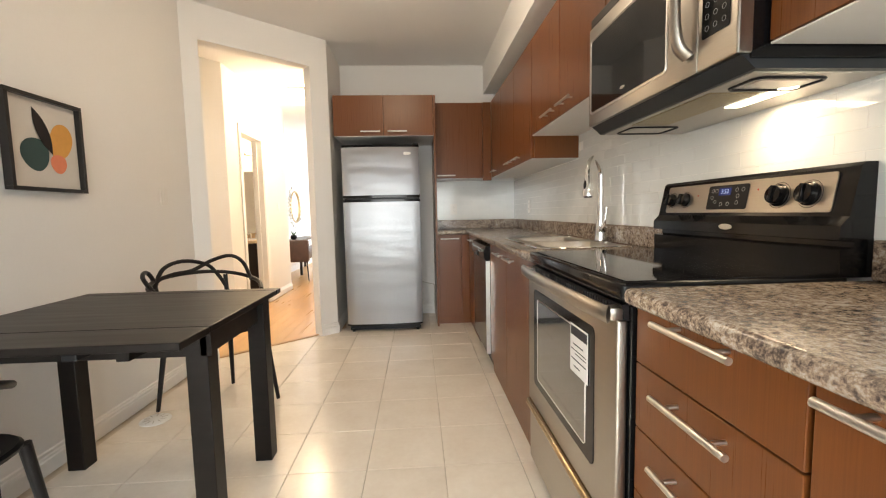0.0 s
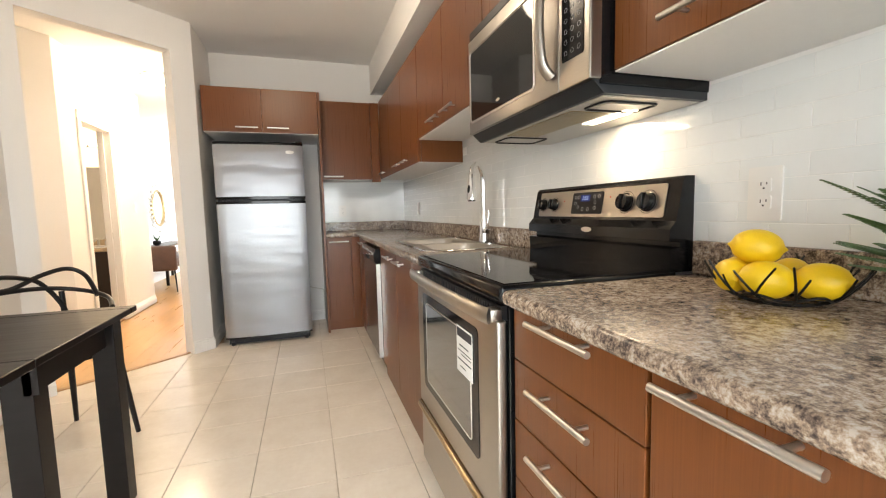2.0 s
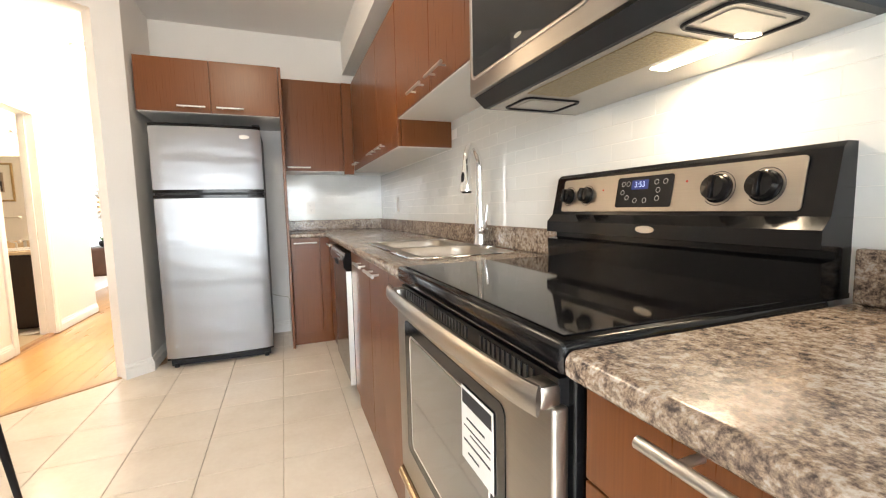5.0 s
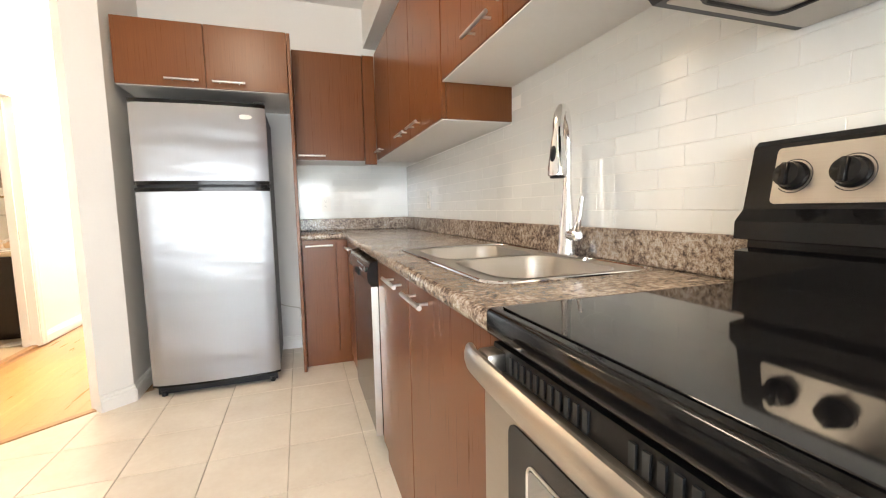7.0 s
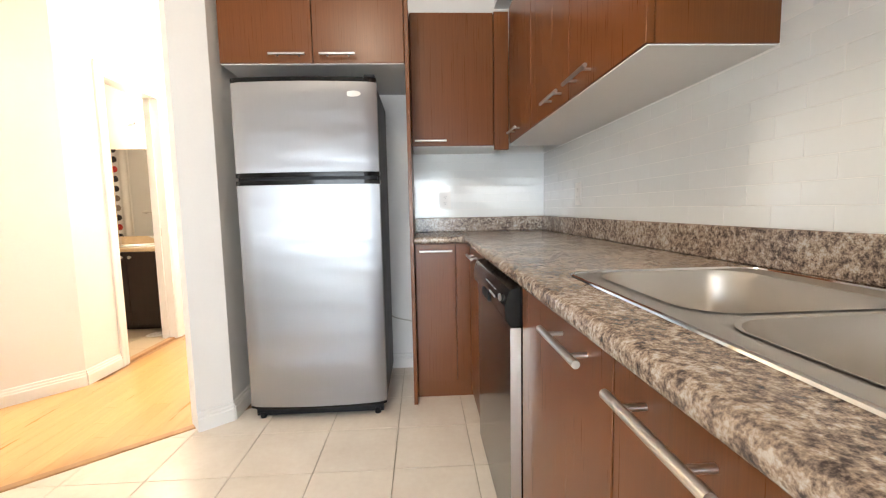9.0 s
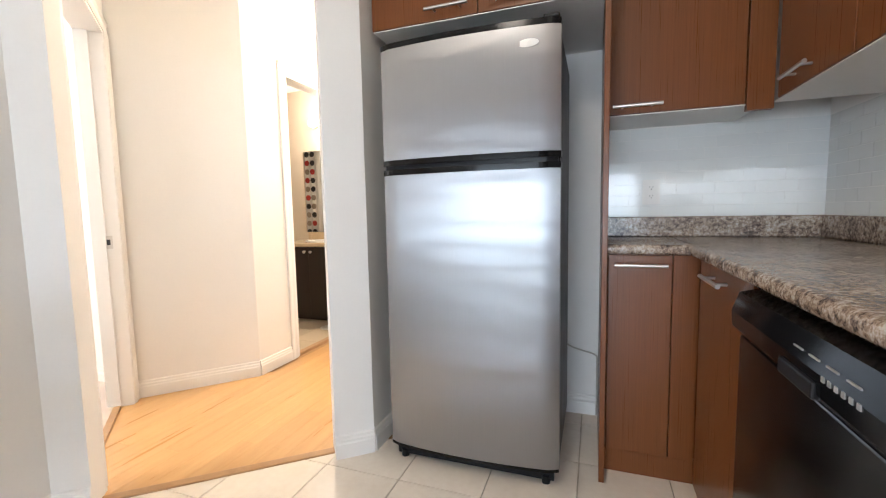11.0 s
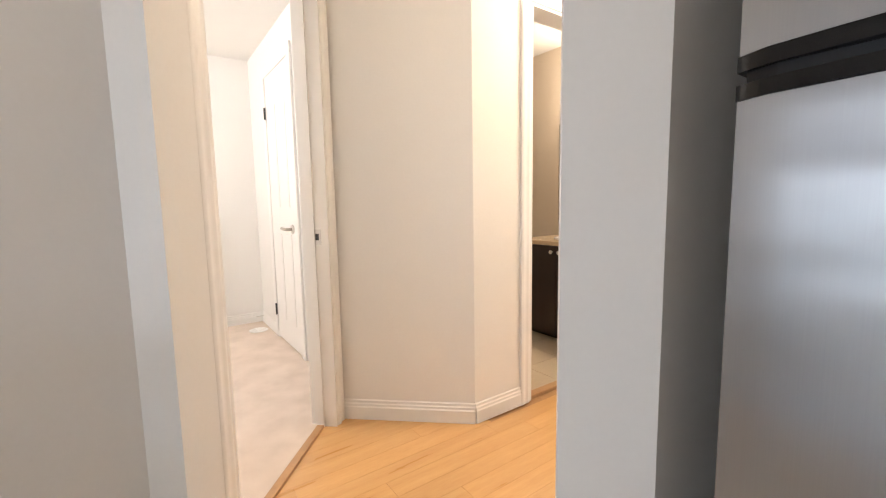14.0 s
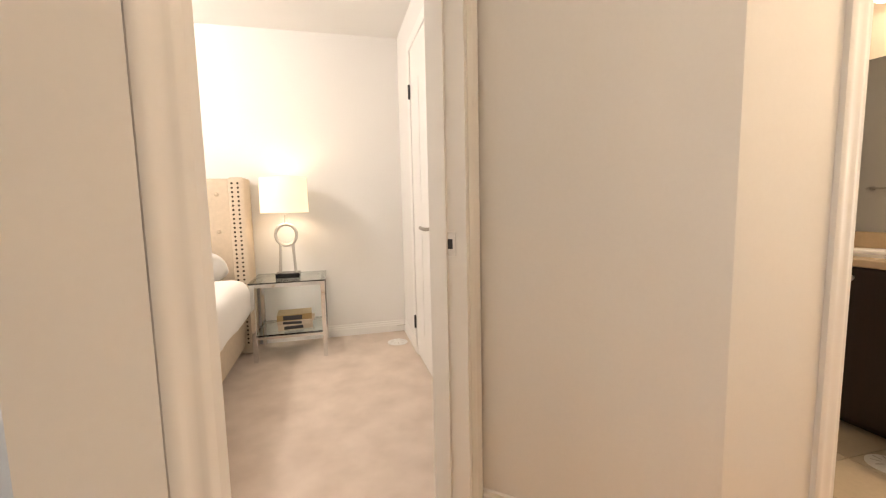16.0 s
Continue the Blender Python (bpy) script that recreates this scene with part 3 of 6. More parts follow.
for nm, b in (("near", cube(0.90, 0.915, -0.40, 1.448, 0, 0.095)), ("far", cube(0.885, 0.90, 2.232, 3.343, 0, 0.095)), ("corner", cube(0.89, 0.905, 3.996, 4.615, 0, 0.095)), ("end", cube(0.575, 0.89, 4.612, 4.63, 0, 0.095))):
    single("toe_kick", b, CAB, (0.9, {"near": 0.5, "far": 2.8, "corner": 4.3, "end": 4.62}[nm], 0), "brown wood toe board under the cabinets", "toe kick", "toe boards")
single("end_panel", cube(0.553, 0.573, 4.515, 5.078, 0, 2.168, bevel=0.0015), CAB, (0.563, 4.8, 0), "tall brown stained wood panel beside the refrigerator", "panel")

UH = 2.158
cabinet("wall_cabinet", "brown stained wood wall cabinet beside the microwave", UF, 1.438, 0.60, 1.424, 1.428, UH, "x", [(1.014, 1.422, 1.428, UH, "door", 1.06, 1.26, 1.475), (0.602, 1.012, 1.428, UH, "door", 0.76, 0.96, 1.475)], WALLC, under=MELA)
cabinet("wall_cabinet", "brown stained wood wall cabinet with two doors", UF, 1.438, -0.40, 0.598, 1.428, UH, "x", [(0.10, 0.596, 1.428, UH, "door", 0.15, 0.35, 1.475), (-0.398, 0.098, 1.428, UH, "door", -0.15, 0.05, 1.475)], WALLC, under=MELA)
cabinet("wall_cabinet", "short brown stained wood cabinet above the microwave", UF, 1.438, 1.426, 2.192, 1.808, UH, "x", [(1.81, 2.19, 1.808, UH, "door", None, None, 0), (1.428, 1.808, 1.808, UH, "door", None, None, 0)], WALLC)
cabinet("wall_cabinet", "brown stained wood wall cabinet above the sink", UF, 1.438, 2.194, 3.246, 1.568, UH, "x", [(2.196, 2.72, 1.568, UH, "door", 2.50, 2.69, 1.615), (2.722, 3.244, 1.568, UH, "door", 2.76, 2.95, 1.615)], WALLC, under=MELA)
cabinet("wall_cabinet", "long brown stained wood wall cabinet over the far counter", UF, 1.438, 3.248, 4.748, 1.425, UH, "x", [(3.25, 3.742, 1.425, UH, "door", 3.52, 3.71, 1.468), (3.744, 4.236, 1.425, UH, "door", 3.78, 3.97, 1.468), (4.238, 4.70, 1.425, UH, "door", 4.42, 4.60, 1.468)], WALLC, under=MELA)
cabinet("wall_cabinet", "brown stained wood wall cabinet in the corner", 0.575, 1.10, 4.752, 5.078, 1.425, UH, "y", [(0.577, 1.045, 1.425, UH, "door", 0.59, 0.77, 1.452)], WALLC, under=MELA)
single("filler_panel", cube(1.047, 1.13, 4.742, 4.770, 1.400, UH, bevel=0.001), CAB, (1.09, 4.756, 1.40), "brown stained wood filler strip between wall cabinets", "panel")
cabinet("fridge_cabinet", "brown stained wood cabinet above the refrigerator", -0.357, 0.551, 4.50, 5.078, 1.802, 2.166, "y", [(-0.357, 0.097, 1.802, 2.166, "door", -0.11, 0.065, 1.838), (0.099, 0.551, 1.802, 2.166, "door", 0.135, 0.31, 1.838)], WALLC, under=MELA)


# ---- counters ----
def nosed(x0, x1, y0, y1, z0, z1, r=0.012):
    """Slab with its long front edge at x0 rounded over."""
    prof = [(x1, z0), (x1, z1), (x0 + r, z1)]
    prof += [(x0 + r - r * math.sin(radians(a)), z1 - r + r * math.cos(radians(a))) for a in (22, 45, 67, 90)]
    prof += [(x0, z0 + r)] + [(x0 + r - r * math.cos(radians(a)), z0 + r - r * math.sin(radians(a))) for a in (30, 60, 90)]
    bm = bmesh.new()
    a = [bm.verts.new((x, y0, z)) for x, z in prof]
    b = [bm.verts.new((x, y1, z)) for x, z in prof]
    n = len(prof)
    bm.faces.new(a)
    bm.faces.new(b[::-1])
    for k in range(n):
        bm.faces.new((a[k], b[k], b[(k + 1) % n], a[(k + 1) % n]))
    return bm


CE = 0.842
near = thing("countertop", (1.14, 0.5, 0.878), "mottled grey brown laminate countertop beside the range", "countertop", "countertops")
part("slab", nosed(CE, 1.438, -0.40, 1.452, 0.879, 0.915, 0.014), LAM, near, "", True)
part("upstand", cube(1.416, 1.438, -0.40, 1.450, 0.916, 1.008, bevel=0.004), LAM, near)
far = thing("countertop", (1.14, 3.6, 0.878), "mottled brown laminate L-shaped countertop around the sink", "countertop", "countertops")
SX0, SX1, SY0, SY1 = 0.965, 1.335, 2.445, 3.205
part("slab", nosed(CE, SX0, 2.230, 5.078, 0.879, 0.915, 0.014), LAM, far, "", True)
part("slab", cube(SX1, 1.438, 2.230, 5.078, 0.879, 0.915), LAM, far)
part("slab", cube(SX0 + 0.0004, SX1 - 0.0004, 2.230, SY0, 0.879, 0.915), LAM, far)
part("slab", cube(SX0 + 0.0004, SX1 - 0.0004, SY1, 5.078, 0.879, 0.915), LAM, far)
bm = nosed(0, 0.5, 0.574, CE + 0.02, 0.879, 0.915, 0.014)
bmesh.ops.transform(bm, matrix=Matrix(((0, 1, 0, 0), (1, 0, 0, 4.577), (0, 0, 1, 0), (0, 0, 0, 1))), verts=bm.verts)
part("slab", bm, LAM, far, "", True)
part("upstand", cube(1.416, 1.438, 2.232, 5.056, 0.916, 1.008, bevel=0.004), LAM, far)
part("upstand", cube(0.575, 1.438, 5.057, 5.078, 0.916, 1.008, bevel=0.004), LAM, far)

# ---- sink and faucet ----
sink = thing("sink", (1.15, 2.86, 0.915), "stainless steel double bowl drop-in sink", "sink")
SYM = (SY0 + SY1) / 2
bowls = ((SY0 + 0.004, SYM - 0.014), (SYM + 0.014, SY1 - 0.004))
flange = bmesh.new()
for a, b, c, d in ((0.948, 0.988, SY0 - 0.012, SY1 + 0.012), (1.312, 1.372, SY0 - 0.012, SY1 + 0.012), (0.988, 1.312, SY0 - 0.012, SY0 + 0.004), (0.988, 1.312, SY1 - 0.004, SY1 + 0.012), (0.988, 1.312, SYM - 0.014, SYM + 0.014)):
    box(flange, a, b, c, d, 0.9155, 0.9188)
part("rim", flange, SINK, sink)
edge = [(1.16 + x, SYM + y, 0.9175) for x, y in rounded(0.440, SY1 - SY0 + 0.044, 0.05, 8)]
part("rim_edge", tube(bmesh.new(), edge, 0.0048, 8, True), CHROME, sink, "bright rolled steel edge", True)
for y0, y1 in bowls:
    bm = bmesh.new()
    levels = ((-0.006, 0.9205, 0.075), (0.0, 0.9195, 0.072), (0.006, 0.90, 0.07), (0.014, 0.78, 0.075), (0.034, 0.757, 0.07), (0.12, 0.752, 0.05))
    rings = []
    for inset, z, r in levels:
        w, h = 0.326 - 2 * inset, (y1 - y0) - 2 * inset
        rings.append([bm.verts.new((1.15 + x, (y0 + y1) / 2 + y, z)) for x, y in rounded(w, h, min(r, w * 0.45, h * 0.45), 8)])
    for a, b in zip(rings, rings[1:]):
        for k in range(len(a)):
            bm.faces.new((a[k], a[(k + 1) % len(a)], b[(k + 1) % len(a)], b[k]))
    bm.faces.new(rings[-1])
    bowl = part("bowl", bm, SINK, sink, "", True)
    # flat steel corners between the rounded bowl and the square cut-out
    inner = [(1.15 + x, (y0 + y1) / 2 + y) for x, y in rounded(0.326, y1 - y0, 0.072, 8)]
    for q in range(4):
        arc = inner[q * 9:q * 9 + 9]
        cx = max(arc, key=lambda p: abs(p[0] - 1.15))[0]
        cy = max(arc, key=lambda p: abs(p[1] - (y0 + y1) / 2))[1]
        part("deck_corner", prism(bmesh.new(), arc + [(cx, cy)], 0.003, pose(0, 0, 0.9158)), SINK, sink)
    part("drain", lathe(bmesh.new(), [(0.042, 0.0), (0.042, 0.003), (0.030, 0.004), (0.012, 0.001)], (1.15, (y0 + y1) / 2, 0.7525)), CHROME, bowl, "round chrome drain", True)
FX, FY = 1.372, 2.775
faucet = thing("faucet", (FX, FY, 0.92), "tall chrome gooseneck pull-down kitchen faucet", "faucet")
part("base", prism(bmesh.new(), rounded(0.055, 0.25, 0.026, 6), 0.007, pose(FX - 0.012, FY, 0.9190)), CHROME, faucet, "", True)
part("body", lathe(bmesh.new(), [(0.030, 0), (0.029, 0.012), (0.026, 0.03), (0.025, 0.07), (0.022, 0.105), (0.0175, 0.15), (0.0145, 0.20)], (FX, FY, 0.926)), CHROME, faucet, "", True)
dx, dy, R = -0.69, -0.72, 0.088
pts = [(FX, FY, 1.10), (FX, FY, 1.18), (FX, FY, 1.26)]
pts += [(FX + dx * R * (1 - math.cos(radians(a))), FY + dy * R * (1 - math.cos(radians(a))), 1.265 + R * math.sin(radians(a))) for a in range(0, 181, 12)]
pts += [(FX + dx * 2 * R, FY + dy * 2 * R, 1.255)]
part("neck", tube(bmesh.new(), pts, 0.0140, 16), CHROME, faucet, "", True)
ex, ey = FX + dx * 2 * R, FY + dy * 2 * R
spray = part("spray_head", lathe(bmesh.new(), [(0.019, -0.108), (0.0265, -0.104), (0.0260, -0.085), (0.0215, -0.045), (0.0175, -0.012), (0.0165, 0.0)], (ex, ey, 1.262)), CHROME, faucet, "", True)
part("nozzle", lathe(bmesh.new(), [(0.0185, -0.003), (0.0205, 0.0), (0.0205, 0.004)], (ex, ey, 1.153)), BLACKM, spray, "black rubber nozzle face", True)
button = bmesh.new()
bmesh.ops.create_uvsphere(button, u_segments=14, v_segments=10, radius=1.0, matrix=pose(ex - 0.0195, ey - 0.008, 1.215, 0, 8, 20) @ Matrix.Diagonal((0.006, 0.009, 0.022, 1)))
part("spray_button", button, BLACKM, spray, "black rubber spray button", True)
part("hub", rod(rod(bmesh.new(), (FX, FY - 0.01, 0.985), (FX - 0.008, FY - 0.062, 0.985), 0.0185, n=20), (FX - 0.008, FY - 0.062, 0.985), (FX - 0.0095, FY - 0.072, 0.985), 0.0185, 0.012, n=20), CHROME, faucet, "", True)
part("lever", tube(bmesh.new(), smooth_path([(FX - 0.008, FY - 0.060, 0.995), (FX - 0.006, FY - 0.068, 1.03), (FX - 0.002, FY - 0.072, 1.075), (FX, FY - 0.074, 1.10)], 4), 0.0105, 10, taper=0.007), CHROME, faucet, "", True)

# ---- range ----
SA, SB = 1.458, 2.224
rng = thing("kitchen_range", (1.13, 1.84, 0), "black and stainless electric range with a ceramic cooktop", "stove")
part("body", cube(0.862, 1.40, SA, SB, 0.045, 0.872, bevel=0.003), BLACK, rng)
for y in (SA + 0.05, SB - 0.05):
    for x in (0.92, 1.34):
        part("foot", rod(bmesh.new(), (x, y, 0), (x, y, 0.046), 0.018), BLACKM, rng, "", True)
part("cooktop_frame", cube(0.838, 1.372, SA - 0.003, SB + 0.003, 0.882, 0.925, bevel=0.009, seg=3), BLACK, rng, "", True)
glass_top = part("cooktop", cube(0.858, 1.355, SA + 0.018, SB - 0.018, 0.9252, 0.9272, bevel=0.0008, seg=1), CERAM, rng, "black glass cooktop")
for cx, cy, r in ((0.98, 1.65, 0.105), (0.98, 2.04, 0.085), (1.23, 1.65, 0.075), (1.23, 2.04, 0.105)):
    bm = bmesh.new()
    tube(bm, [(cx + r * math.cos(k * math.tau / 48), cy + r * math.sin(k * math.tau / 48), 0.9270) for k in range(48)], 0.00025, 5, True)
    part("burner_ring", bm, GREYD, glass_top)
part("vent_strip", cube(0.846, 0.864, SA + 0.012, SB - 0.012, 0.836, 0.874), BLACKM, rng)
for i in range(40):
    y = SA + 0.07 + (SB - SA - 0.14) * i / 39
    if i not in (11, 12, 13, 26, 27, 28):
        part("vent_bar", cube(0.8430, 0.8466, y - 0.004, y + 0.004, 0.845, 0.868), GREYD, rng)
door = part("oven_door", cube(0.832, 0.858, SA + 0.004, SB - 0.004, 0.325, 0.840, bevel=0.006, seg=3), STEELV, rng, "brushed stainless oven door", True)
part("oven_window_surround", prism(bmesh.new(), rounded(0.555, 0.372, 0.02), 0.003, Matrix(((0, 0, -1, 0.8325), (1, 0, 0, 1.858), (0, 1, 0, 0.605), (0, 0, 0, 1)))), BLACK, door, "black glass surround")
part("oven_window", prism(bmesh.new(), rounded(0.445, 0.30, 0.012), 0.0015, Matrix(((0, 0, -1, 0.8294), (1, 0, 0, 1.858), (0, 1, 0, 0.605), (0, 0, 0, 1)))), OGLASS, door, "dark oven window")
hp = [(0.824, SA + 0.004, 0.855), (0.808, SA + 0.05, 0.857), (0.797, SA + 0.20, 0.858), (0.793, (SA + SB) / 2, 0.858), (0.797, SB - 0.20, 0.858), (0.808, SB - 0.05, 0.857), (0.824, SB - 0.004, 0.855)]
bm = tube(bmesh.new(), smooth_path(hp, 6), 0.015, 12)
bmesh.ops.scale(bm, vec=(0.62, 1, 1.35), space=Matrix.Translation((-0.79, 0, -0.856)), verts=bm.verts)
hd = part("oven_handle", bm, STEELV, door, "bowed stainless oven handle", True)
for y in (SA + 0.03, SB - 0.03):
    part("oven_handle_mount", cube(0.818, 0.850, y - 0.02, y + 0.02, 0.836, 0.868, bevel=0.006), STEELV, door, "", True)
dr = part("storage_drawer", cube(0.836, 0.858, SA + 0.004, SB - 0.004, 0.072, 0.313, bevel=0.005), STEELV, rng, "brushed stainless storage drawer")
part("drawer_lip", rod(bmesh.new(), (0.836, SA + 0.006, 0.304), (0.836, SB - 0.006, 0.304), 0.017), BRONZE, dr, "", True)
part("window_trim", tube(bmesh.new(), [(0.8290, 1.858 + x, 0.605 + y) for x, y in rounded(0.452, 0.307, 0.014)], 0.0022, 6, True), SATIN, door, "", True)
label_ob = thing("paper_label", (0.828, 1.675, 0.63), "white printed paper energy label stuck on the oven window", "label")
part("sheet", cube(0.8266, 0.8276, 1.612, 1.738, 0.626, 0.766), PAPER, label_ob)
for z0, z1, y0, y1 in ((0.734, 0.760, 1.617, 1.733), (0.708, 0.712, 1.642, 1.715), (0.692, 0.695, 1.622, 1.728), (0.682, 0.685, 1.622, 1.70), (0.664, 0.668, 1.622, 1.728), (0.644, 0.648, 1.665, 1.710)):
    part("print_bar", cube(0.8262, 0.8267, y0, y1, z0, z1), INK, label_ob)
# backguard: leans back, control panel above a dark band
guard = bmesh.new()
prof = [(1.354, 0.921), (1.352, 0.985), (1.386, 0.990), (1.386, 1.003), (1.348, 1.008), (1.349, 1.040), (1.370, 1.062), (1.393, 1.176), (1.404, 1.186), (1.432, 1.186), (1.436, 0.921)]
a = [guard.verts.new((x, SA + 0.004, z)) for x, z in prof]
b = [guard.verts.new((x, SB - 0.004, z)) for x, z in prof]
guard.faces.new(a)
guard.faces.new(b[::-1])
for k in range(len(prof)):
    guard.faces.new((a[k], b[k], b[(k + 1) % len(prof)], a[(k + 1) % len(prof)]))
bk = part("backguard", guard, BLACK, rng)
lean = Matrix(((0, 0.178, -0.984, 1.3795), (1, 0, 0, 1.82), (0, 0.984, 0.178, 1.1195), (0, 0, 0, 1)))    # panel plane: x along the range, y up it, z outwards
panel = part("control_panel", prism(bmesh.new(), rounded(0.668, 0.098, 0.008), 0.0025, lean @ pose(0.02, 0, -0.0005)), STEELV, bk, "stainless control panel")
dis = part("display", prism(bmesh.new(), rounded(0.172, 0.078, 0.006), 0.002, lean @ pose(0.035, 0, 0.0022)), BLACKM, bk, "black control display")
digits = bpy.data.curves.new("clock_digits", "FONT")
digits.body, digits.size, digits.align_x, digits.align_y, digits.extrude = "3:53", 0.020, "CENTER", "CENTER", 0.0002
holder = bpy.data.objects.new("clock_digits", digits)
dm = bpy.data.meshes.new_from_object(holder)
bpy.data.objects.remove(holder)
dm.transform(Matrix.Translation(-ORIGIN[rng]) @ lean @ pose(0.045, 0.018, 0.0054) @ Matrix.Diagonal((-1, 1, 1, 1)))
dm.materials.append(PALEDIG)
dob = new("clock_digits", dm)
dob.parent = dis
part("clock", prism(bmesh.new(), rounded(0.052, 0.024, 0.002), 0.001, lean @ pose(0.045, 0.018, 0.0042)), LCD, dis, "blue lit clock")
for cx, cy in ((0.10, 0.022), (0.10, 0.0), (0.083, -0.014), (0.083, 0.022), (-0.005, 0.022), (-0.03, 0.022), (-0.012, 0.002), (-0.012, -0.018), (0.055, -0.022), (0.025, -0.022)):
    part("button", tube(bmesh.new(), [lean @ Vector((cx + 0.006 * math.cos(k * math.tau / 12), cy + 0.006 * math.sin(k * math.tau / 12), 0.0044)) for k in range(12)], 0.0008, 4, True), PALEINK, dis)
for cx in (0.322, 0.240, -0.160, -0.250):
    r = 0.027 if cx < 0 else 0.022
    kn = bmesh.new()
    lathe(kn, [(r * 1.12, 0), (r * 1.12, 0.004), (r, 0.006), (r * 0.9, 0.022), (r * 0.3, 0.024)], n=24)
    box(kn, -0.005, 0.005, -r * 0.86, r * 0.86, 0.022, 0.030, bevel=0.003)
    bmesh.ops.transform(kn, matrix=lean @ pose(cx, -0.002, 0.002), verts=kn.verts)
    kb = part("knob", kn, BLACK, bk, "black plastic burner knob", True)
    part("dial_ring", tube(bmesh.new(), [lean @ Vector((cx + r * 1.3 * math.cos(k * math.tau / 24), -0.002 + r * 1.3 * math.sin(k * math.tau / 24), 0.0023)) for k in range(3, 22)], 0.0008, 4), INK, kb)
for cx, cy in ((0.175, 0.01), (-0.085, 0.018)):
    part("indicator", prism(bmesh.new(), rounded(0.005, 0.005, 0.002), 0.001, lean @ pose(cx, cy, 0.0022)), RED, bk)
part("badge", prism(bmesh.new(), [(0.028 * math.cos(k * math.tau / 20), 0.009 * math.sin(k * math.tau / 20)) for k in range(20)], 0.002, Matrix(((0, 0, -1, 1.3490), (1, 0, 0, 1.82), (0, 1, 0, 1.028), (0, 0, 0, 1)))), SATIN, bk, "silver oval badge", True)

# ---- microwave ----
MA, MB, MX = 1.428, 2.190, 1.062
mw = thing("microwave", (1.25, 1.81, 1.385), "stainless over-the-range microwave with a lit hood underneath", "microwave")
part("body", cube(MX + 0.03, 1.436, MA, MB, 1.398, 1.804, bevel=0.003), BLACK, mw)
part("top_grille", cube(MX + 0.004, MX + 0.05, MA + 0.004, MB - 0.004, 1.768, 1.802, bevel=0.004), BLACKM, mw, "black top vent grille")
md = part("door", cube(MX, MX + 0.036, 1.558, MB, 1.408, 1.766, bevel=0.004), STEELV, mw, "brushed stainless microwave door", True)
part("window", prism(bmesh.new(), rounded(0.475, 0.255, 0.012), 0.002, Matrix(((0, 0, -1, MX + 0.0004), (1, 0, 0, 1.925), (0, 1, 0, 1.585), (0, 0, 0, 1)))), DGLASS, md, "dark microwave window")
part("window_trim", tube(bmesh.new(), [(MX - 0.001, 1.925 + x, 1.585 + y) for x, y in rounded(0.489, 0.269, 0.015)], 0.003, 6, True), SATIN, md, "", True)
strap = part("handle", tube(bmesh.new(), smooth_path([(MX - 0.004, 1.585, 1.742), (MX - 0.032, 1.585, 1.71), (MX - 0.042, 1.585, 1.59), (MX - 0.032, 1.585, 1.49), (MX - 0.004, 1.585, 1.455)], 6), 0.013, 12), STEELV, md, "curved stainless door handle", True)
for v in strap.data.vertices:
    v.co.y += (v.co.y + ORIGIN[mw].y - 1.585) * 0.35
cp = part("control_surround", cube(MX, MX + 0.036, MA, 1.556, 1.408, 1.766, bevel=0.004), STEELV, mw)
keys = part("keypad", prism(bmesh.new(), rounded(0.088, 0.27, 0.006), 0.002, Matrix(((0, 0, -1, MX + 0.0004), (1, 0, 0, 1.495), (0, 1, 0, 1.61), (0, 0, 0, 1)))), BLACK, cp, "black keypad with pale print")
for i in range(3):
    for j in range(8):
        y, z = 1.468 + i * 0.027, 1.495 + j * 0.026
        part("key", tube(bmesh.new(), [(MX - 0.002, y + 0.0058 * math.cos(k * math.tau / 12), z + 0.0058 * math.sin(k * math.tau / 12)) for k in range(12)], 0.0005, 4, True), PALEINK, keys)
part("badge", prism(bmesh.new(), [(0.016 * math.cos(k * math.tau / 16), 0.005 * math.sin(k * math.tau / 16)) for k in range(16)], 0.001, Matrix(((0, 0, -1, MX - 0.0018), (1, 0, 0, 1.92), (0, 1, 0, 1.482), (0, 0, 0, 1)))), SATIN, md)
hood = bmesh.new()
prof = [(MX + 0.012, 1.407), (MX + 0.045, 1.378), (1.434, 1.378), (1.434, 1.398), (MX + 0.03, 1.407)]
a = [hood.verts.new((x, MA + 0.004, z)) for x, z in prof]
b = [hood.verts.new((x, MB - 0.004, z)) for x, z in prof]
hood.faces.new(a)
hood.faces.new(b[::-1])
for k in range(len(prof)):
    hood.faces.new((a[k], b[k], b[(k + 1) % len(prof)], a[(k + 1) % len(prof)]))
hd = part("underside", hood, GREYD, mw, "dark grey sloping hood edge")
part("underside_plate", cube(MX + 0.055, 1.425, MA + 0.02, MB - 0.02, 1.375, 1.3785, bevel=0.001, seg=1), GREYL, hd, "grey metal hood plate")
part("filter", cube(1.13, 1.255, 1.60, 1.99, 1.3728, 1.3752), MESH, hd, "greasy metal mesh filter")
part("light_lens", cube(1.28, 1.322, 1.55, 1.75, 1.3725, 1.3752), GLOW, hd, "lit hood lamp lens")
for y0, y1 in ((MA + 0.05, 1.575), (2.02, MB - 0.045)):
    bm = bmesh.new()
    tube(bm, [(1.235 + x, (y0 + y1) / 2 + y, 1.3745) for x, y in rounded(0.17, y1 - y0, 0.02)], 0.0045, 6, True)
    part("panel_seal", bm, BLACKM, hd)
    part("panel", prism(bmesh.new(), rounded(0.125, (y1 - y0) * 0.62, 0.012), 0.0025, pose(1.235, (y0 + y1) / 2, 1.3728)), GREYL, hd)

